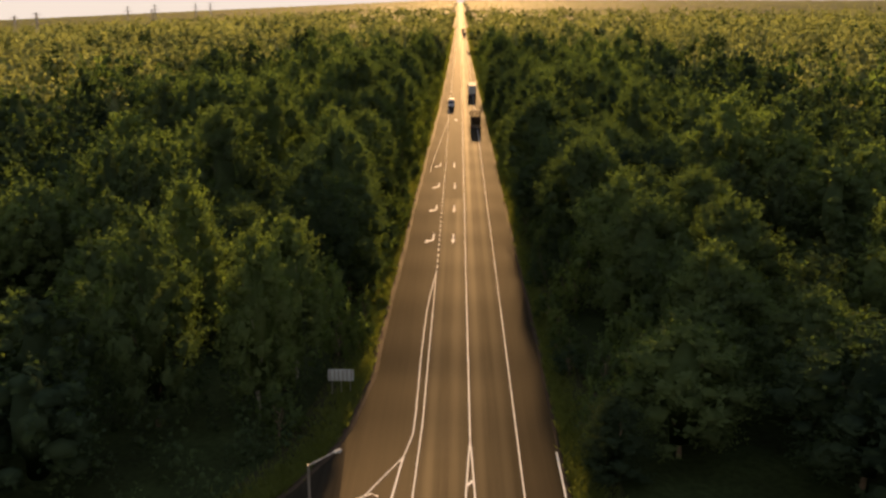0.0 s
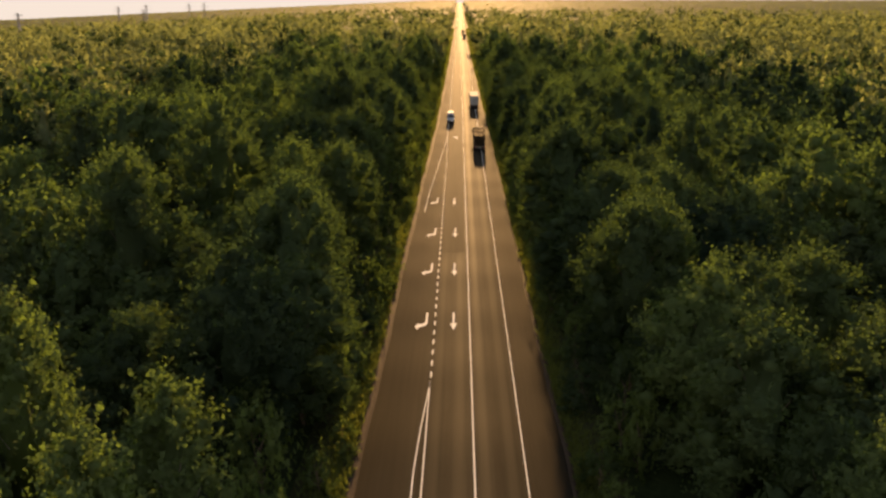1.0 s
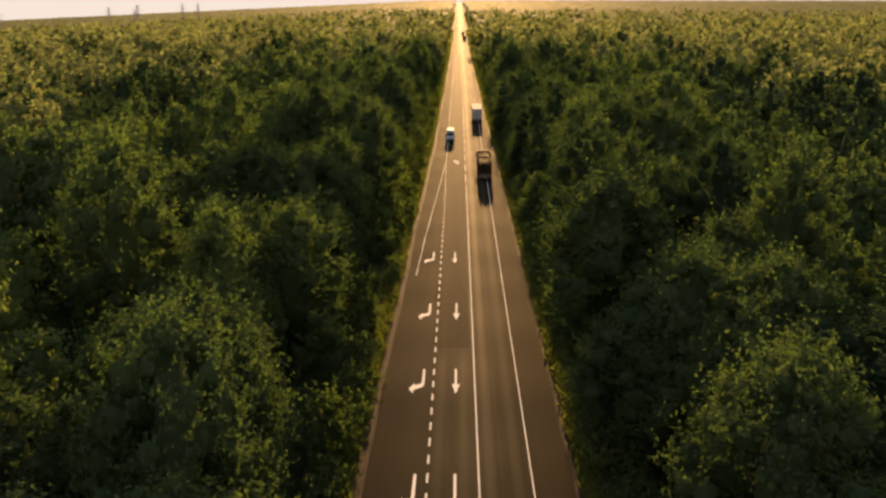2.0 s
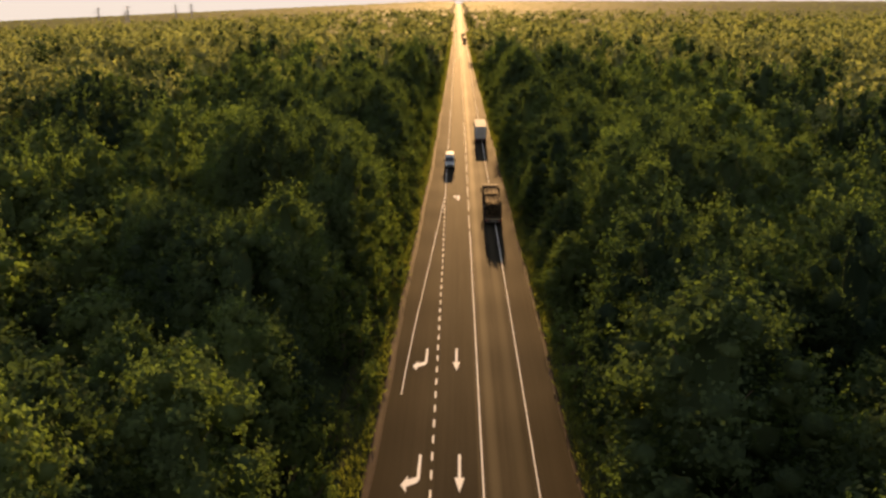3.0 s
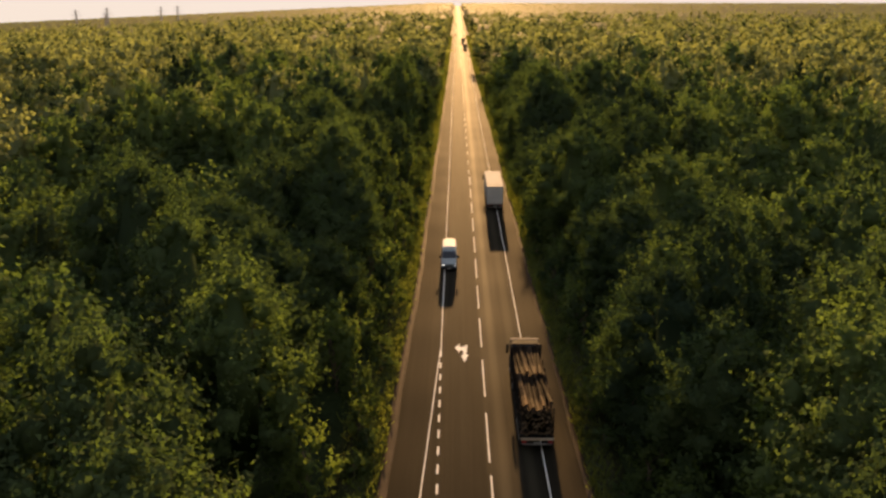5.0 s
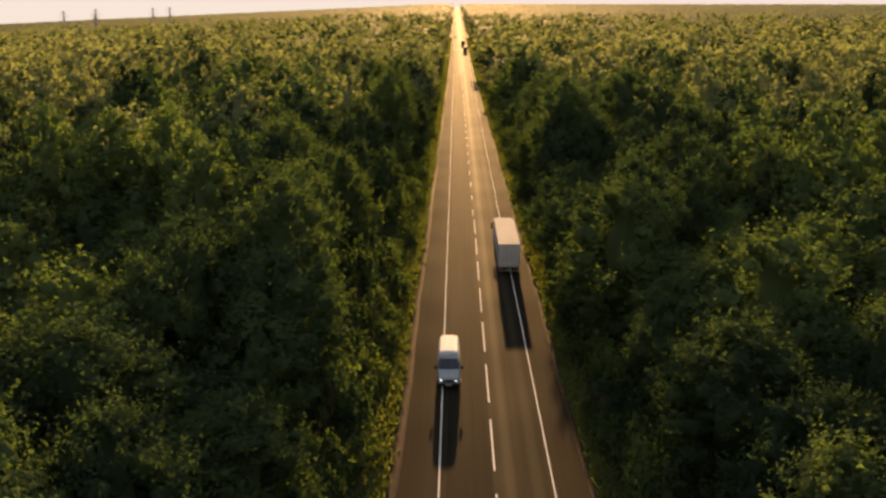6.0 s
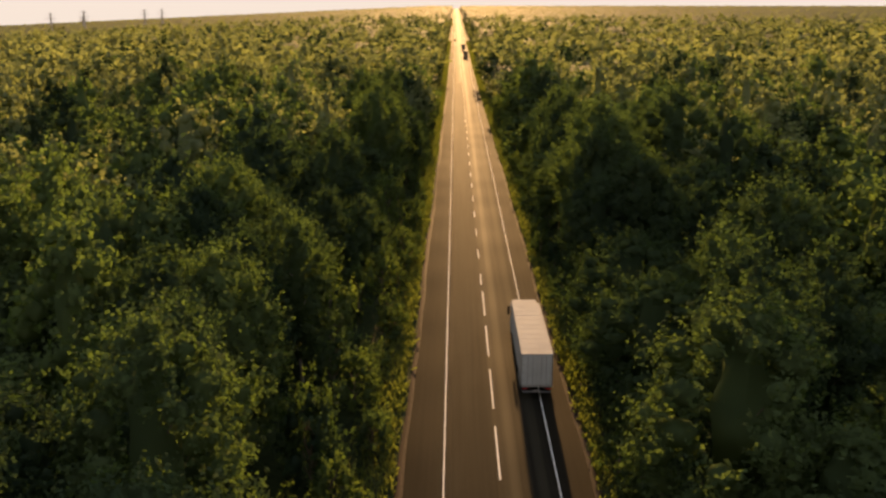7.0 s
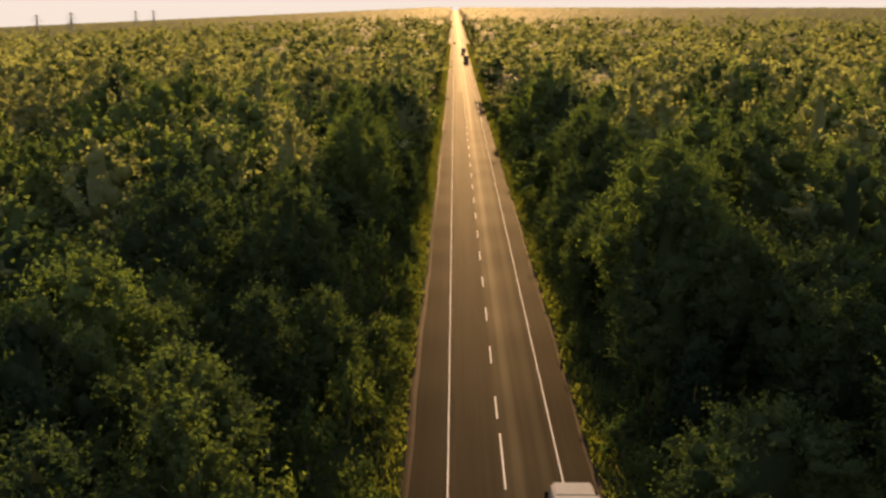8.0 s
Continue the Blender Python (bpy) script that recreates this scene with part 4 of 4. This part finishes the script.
def van(x, y):
    """A white-roofed delivery van that faces the camera; its nose is at y."""
    root = tagged(empty("van", x, y, 0.0), "blue and white delivery van with lit headlights and dark windscreen", "van")
    # profile along the length: (y, half width, bottom, top)
    prof = [(0.0, 0.80, 0.42, 0.92), (0.12, 0.9, 0.32, 1.06), (0.85, 0.96, 0.3, 1.26), (1.15, 0.97, 0.3, 1.36), (1.95, 0.96, 0.3, 2.12), (2.3, 0.96, 0.3, 2.2)]
    sec = []
    for yy, hw, z0, z1 in prof:
        t = 0.80 if z1 > 1.5 else 0.93
        sec.append([(-hw, yy, z0), (hw, yy, z0), (hw, yy, z0 + 0.55 * (z1 - z0)), (hw * t, yy, z1 - 0.03), (hw * t * 0.8, yy, z1), (-hw * t * 0.8, yy, z1), (-hw * t, yy, z1 - 0.03), (-hw, yy, z0 + 0.55 * (z1 - z0))])
    cab = part("cab", loft(sec), BLUE, root, "pale blue-grey cab")
    part("windscreen", loft([[(-0.86, 1.14, 1.375), (0.86, 1.14, 1.375), (0.86, 1.18, 1.36), (-0.86, 1.18, 1.36)], [(-0.74, 1.86, 2.07), (0.74, 1.86, 2.07), (0.74, 1.9, 2.04), (-0.74, 1.9, 2.04)]]), GLASS, cab)
    for s in (-1, 1):
        lamp = part("headlight", box(s * 0.62 - 0.08, s * 0.62 + 0.08, -0.02, 0.14, 0.75, 0.88, 0.05), LAMP, cab, "lit white headlight")
        part("mirror", box(s * 1.12 - 0.11, s * 1.12 + 0.11, 1.2, 1.32, 1.35, 1.68, 0.04), BLACK, cab)
        part("side_window", box(s * 0.90 - 0.02, s * 0.90 + 0.02, 1.5, 2.2, 1.35, 1.85, 0.01), GLASS, cab)
        for yy in (0.85, 5.1):
            wheel(s * 0.86, yy, root, 0.36, 0.24, s)
    part("grille", box(-0.45, 0.45, -0.03, 0.05, 0.66, 0.86, 0.02), BLACK, cab)
    part("bumper", box(-0.9, 0.9, -0.08, 0.2, 0.34, 0.58, 0.05), BLACK, cab)
    part("number_panel", box(-0.26, 0.26, -0.1, -0.08, 0.42, 0.53, 0.005), WHITE, cab)
    sec = []
    for yy, k in ((2.28, 0.97), (2.5, 1.0), (6.3, 1.0), (6.6, 0.95)):
        half = [(0.96, 0.45), (0.98, 0.9), (0.95, 1.5), (0.84, 2.3), (0.74, 2.5), (0.4, 2.57)]
        ring = [(x * k, yy, z * k) for x, z in half]
        sec.append(ring + [(-x, y, z) for x, y, z in reversed(ring)])
    b = part("cargo_body", loft(sec), VANWHITE, root, "white panelled rear body")
    for k in range(1, 5):
        part("roof_rib", box(-0.4, 0.4, 2.4 + 0.74 * k, 2.46 + 0.74 * k, 2.56, 2.585, 0.008), VANWHITE, b)
    for s in (-1, 1):
        part("rear_side_window", box(s * 0.925 - 0.012, s * 0.925 + 0.012, 2.8, 5.7, 1.4, 1.55, 0.01), GLASS, b)
    part("chassis", box(-0.4, 0.4, 1.5, 5.6, 0.38, 0.58, 0.02), BLACK, root)
    return root


van(-3.33, 292.9)


def car(x, y):
    root = tagged(empty("car", x, y, 0.0), "small dark oncoming car far off on the highway", "car")
    sec = []
    for yy, hw, z0, z1 in ((0, 0.75, 0.35, 0.7), (0.3, 0.86, 0.25, 0.85), (1.2, 0.88, 0.22, 0.95), (1.9, 0.86, 0.22, 1.42), (3.2, 0.86, 0.22, 1.45), (4.0, 0.86, 0.25, 1.0), (4.4, 0.8, 0.35, 0.9)):
        t = 0.75 if z1 > 1.2 else 0.92
        sec.append([(-hw, yy, z0), (hw, yy, z0), (hw, yy, z0 + 0.5 * (z1 - z0)), (hw * t, yy, z1), (-hw * t, yy, z1), (-hw, yy, z0 + 0.5 * (z1 - z0))])
    body = part("body", loft(sec), DARKBOX, root)
    part("windscreen", loft([[(-0.75, 1.24, 1.0), (0.75, 1.24, 1.0), (0.75, 1.28, 1.0), (-0.75, 1.28, 1.0)], [(-0.62, 1.84, 1.4), (0.62, 1.84, 1.4), (0.62, 1.88, 1.4), (-0.62, 1.88, 1.4)]]), GLASS, body)
    for s in (-1, 1):
        part("headlight", box(s * 0.6 - 0.12, s * 0.6 + 0.12, -0.01, 0.1, 0.58, 0.7, 0.03), LENS, body)
        for yy in (0.8, 3.5):
            wheel(s * 0.78, yy, root, 0.31, 0.2, s)
    return root


car(-3.6, 1060.0)

# ---- roadside things ----


def back_board(x, y, width, z0, z1, posts, front, words, lower=None):
    """A sign seen from its back: a ribbed sheet on posts."""
    root = tagged(empty("road_sign", x, y, -0.15), words, "road sign")
    panel = part("panel", box(-width / 2, width / 2, 0.0, 0.03, z0, z1, 0.01), front, root)
    if lower:
        part("lower_panel", box(-width / 2, width / 2, 0.0, 0.03, lower, z0 - 0.03, 0.01), SIGNGREEN, root, "dull green lower panel")
    for k in range(6):
        xx = -width / 2 + width * (k + 0.5) / 6
        part("rib", box(xx - 0.07, xx + 0.07, -0.05, -0.003, z0 + 0.02, z1 - 0.02, 0.015), STEEL, panel)
    for k in range(posts):
        xx = -width * 0.36 + width * 0.72 * k / (posts - 1)
        part("post", rod((xx, 0.07, -0.3), (xx, 0.07, z1 - 0.1), 0.04), STEEL, root)
    return root


back_board(-10.9, 76.7, 2.2, 1.35, 2.4, 3, SIGN, "grey ribbed back of a road sign on three posts")
back_board(-13.6, 470.0, 2.8, 4.9, 6.3, 2, SIGN, "large pale road sign board with a green lower part", 2.6)


def street_lamp(x, y, height, ax, ay):
    root = tagged(empty("street_lamp", x, y, -0.15), "grey steel street lamp with a long arm", "street lamp")
    part("pole", rod((0, 0, -0.3), (0, 0, height), 0.11, 0.06, 10), STEEL, root)
    arm = part("arm", rod((0, 0, height - 0.05), (ax, ay, height + 0.25), 0.045, 0.035, 8), STEEL, root)
    d = Vector((ax, ay, 0)).normalized()
    m = Matrix.Translation((ax + d.x * 0.25, ay + d.y * 0.25, height + 0.26)) @ Matrix.Rotation(math.atan2(d.y, d.x), 4, "Z")
    head = box(-0.26, 0.26, -0.12, 0.12, -0.06, 0.07, 0.05)
    bmesh.ops.transform(head, matrix=m, verts=head.verts[:])
    h = part("lamp_head", head, WHITE, arm, "white lamp head")
    lens = box(-0.18, 0.18, -0.09, 0.09, -0.09, -0.05, 0.02)
    bmesh.ops.transform(lens, matrix=m, verts=lens.verts[:])
    part("lens", lens, LENS, h)
    part("base_collar", rod((0, 0, -0.1), (0, 0, 0.5), 0.16, 0.15, 10), STEEL, root)


street_lamp(-8.85, 46.9, 9.0, 1.25, 1.0)


def pylon(x, y, height):
    """A lattice power pylon with three crossarms."""
    z = float(ground_z(x))
    root = tagged(empty("pylon", x, y, z), "tall grey lattice power pylon above the forest", "pylon")

    def half(zz):
        return np.interp(zz / height, [0, 0.55, 1], [3.2, 0.9, 0.4])
    levels = np.linspace(0, height, 9)
    for sx in (-1, 1):
        for sy in (-1, 1):
            bm = None
            for a, b in zip(levels, levels[1:]):
                bm = rod((sx * half(a), sy * half(a), a), (sx * half(b), sy * half(b), b), 0.2, sides=4, bm=bm)
            part("leg", bm, STEEL, root)
    bm = None
    for i, (a, b) in enumerate(zip(levels, levels[1:])):
        for s in (-1, 1):
            bm = rod((-half(a), s * half(a), a), (half(b), s * half(b), b), 0.11, sides=4, bm=bm)
            bm = rod((half(a), s * half(a), a), (-half(b), s * half(b), b), 0.11, sides=4, bm=bm)
            bm = rod((s * half(a), -half(a), a), (s * half(b), half(b), b), 0.11, sides=4, bm=bm)
    part("bracing", bm, STEEL, root)
    for zz, w in ((0.66, 5.0), (0.8, 6.5), (0.93, 4.2)):
        bm = rod((-w, 0, height * zz), (w, 0, height * zz), 0.18, sides=4)
        for s in (-1, 1):
            bm = rod((s * w, 0, height * zz), (0, 0, height * zz + 2.0), 0.11, sides=4, bm=bm)
        part("crossarm", bm, STEEL, root)
    return root


for x, y, h in ((-389, 890, 31), (-405, 880, 29), (-434, 1384, 36), (-473, 1384, 35), (-453, 1430, 29), (-423, 1650, 36), (-448, 1650, 36)):
    tagged(pylon(x, y, h), group="power pylons")
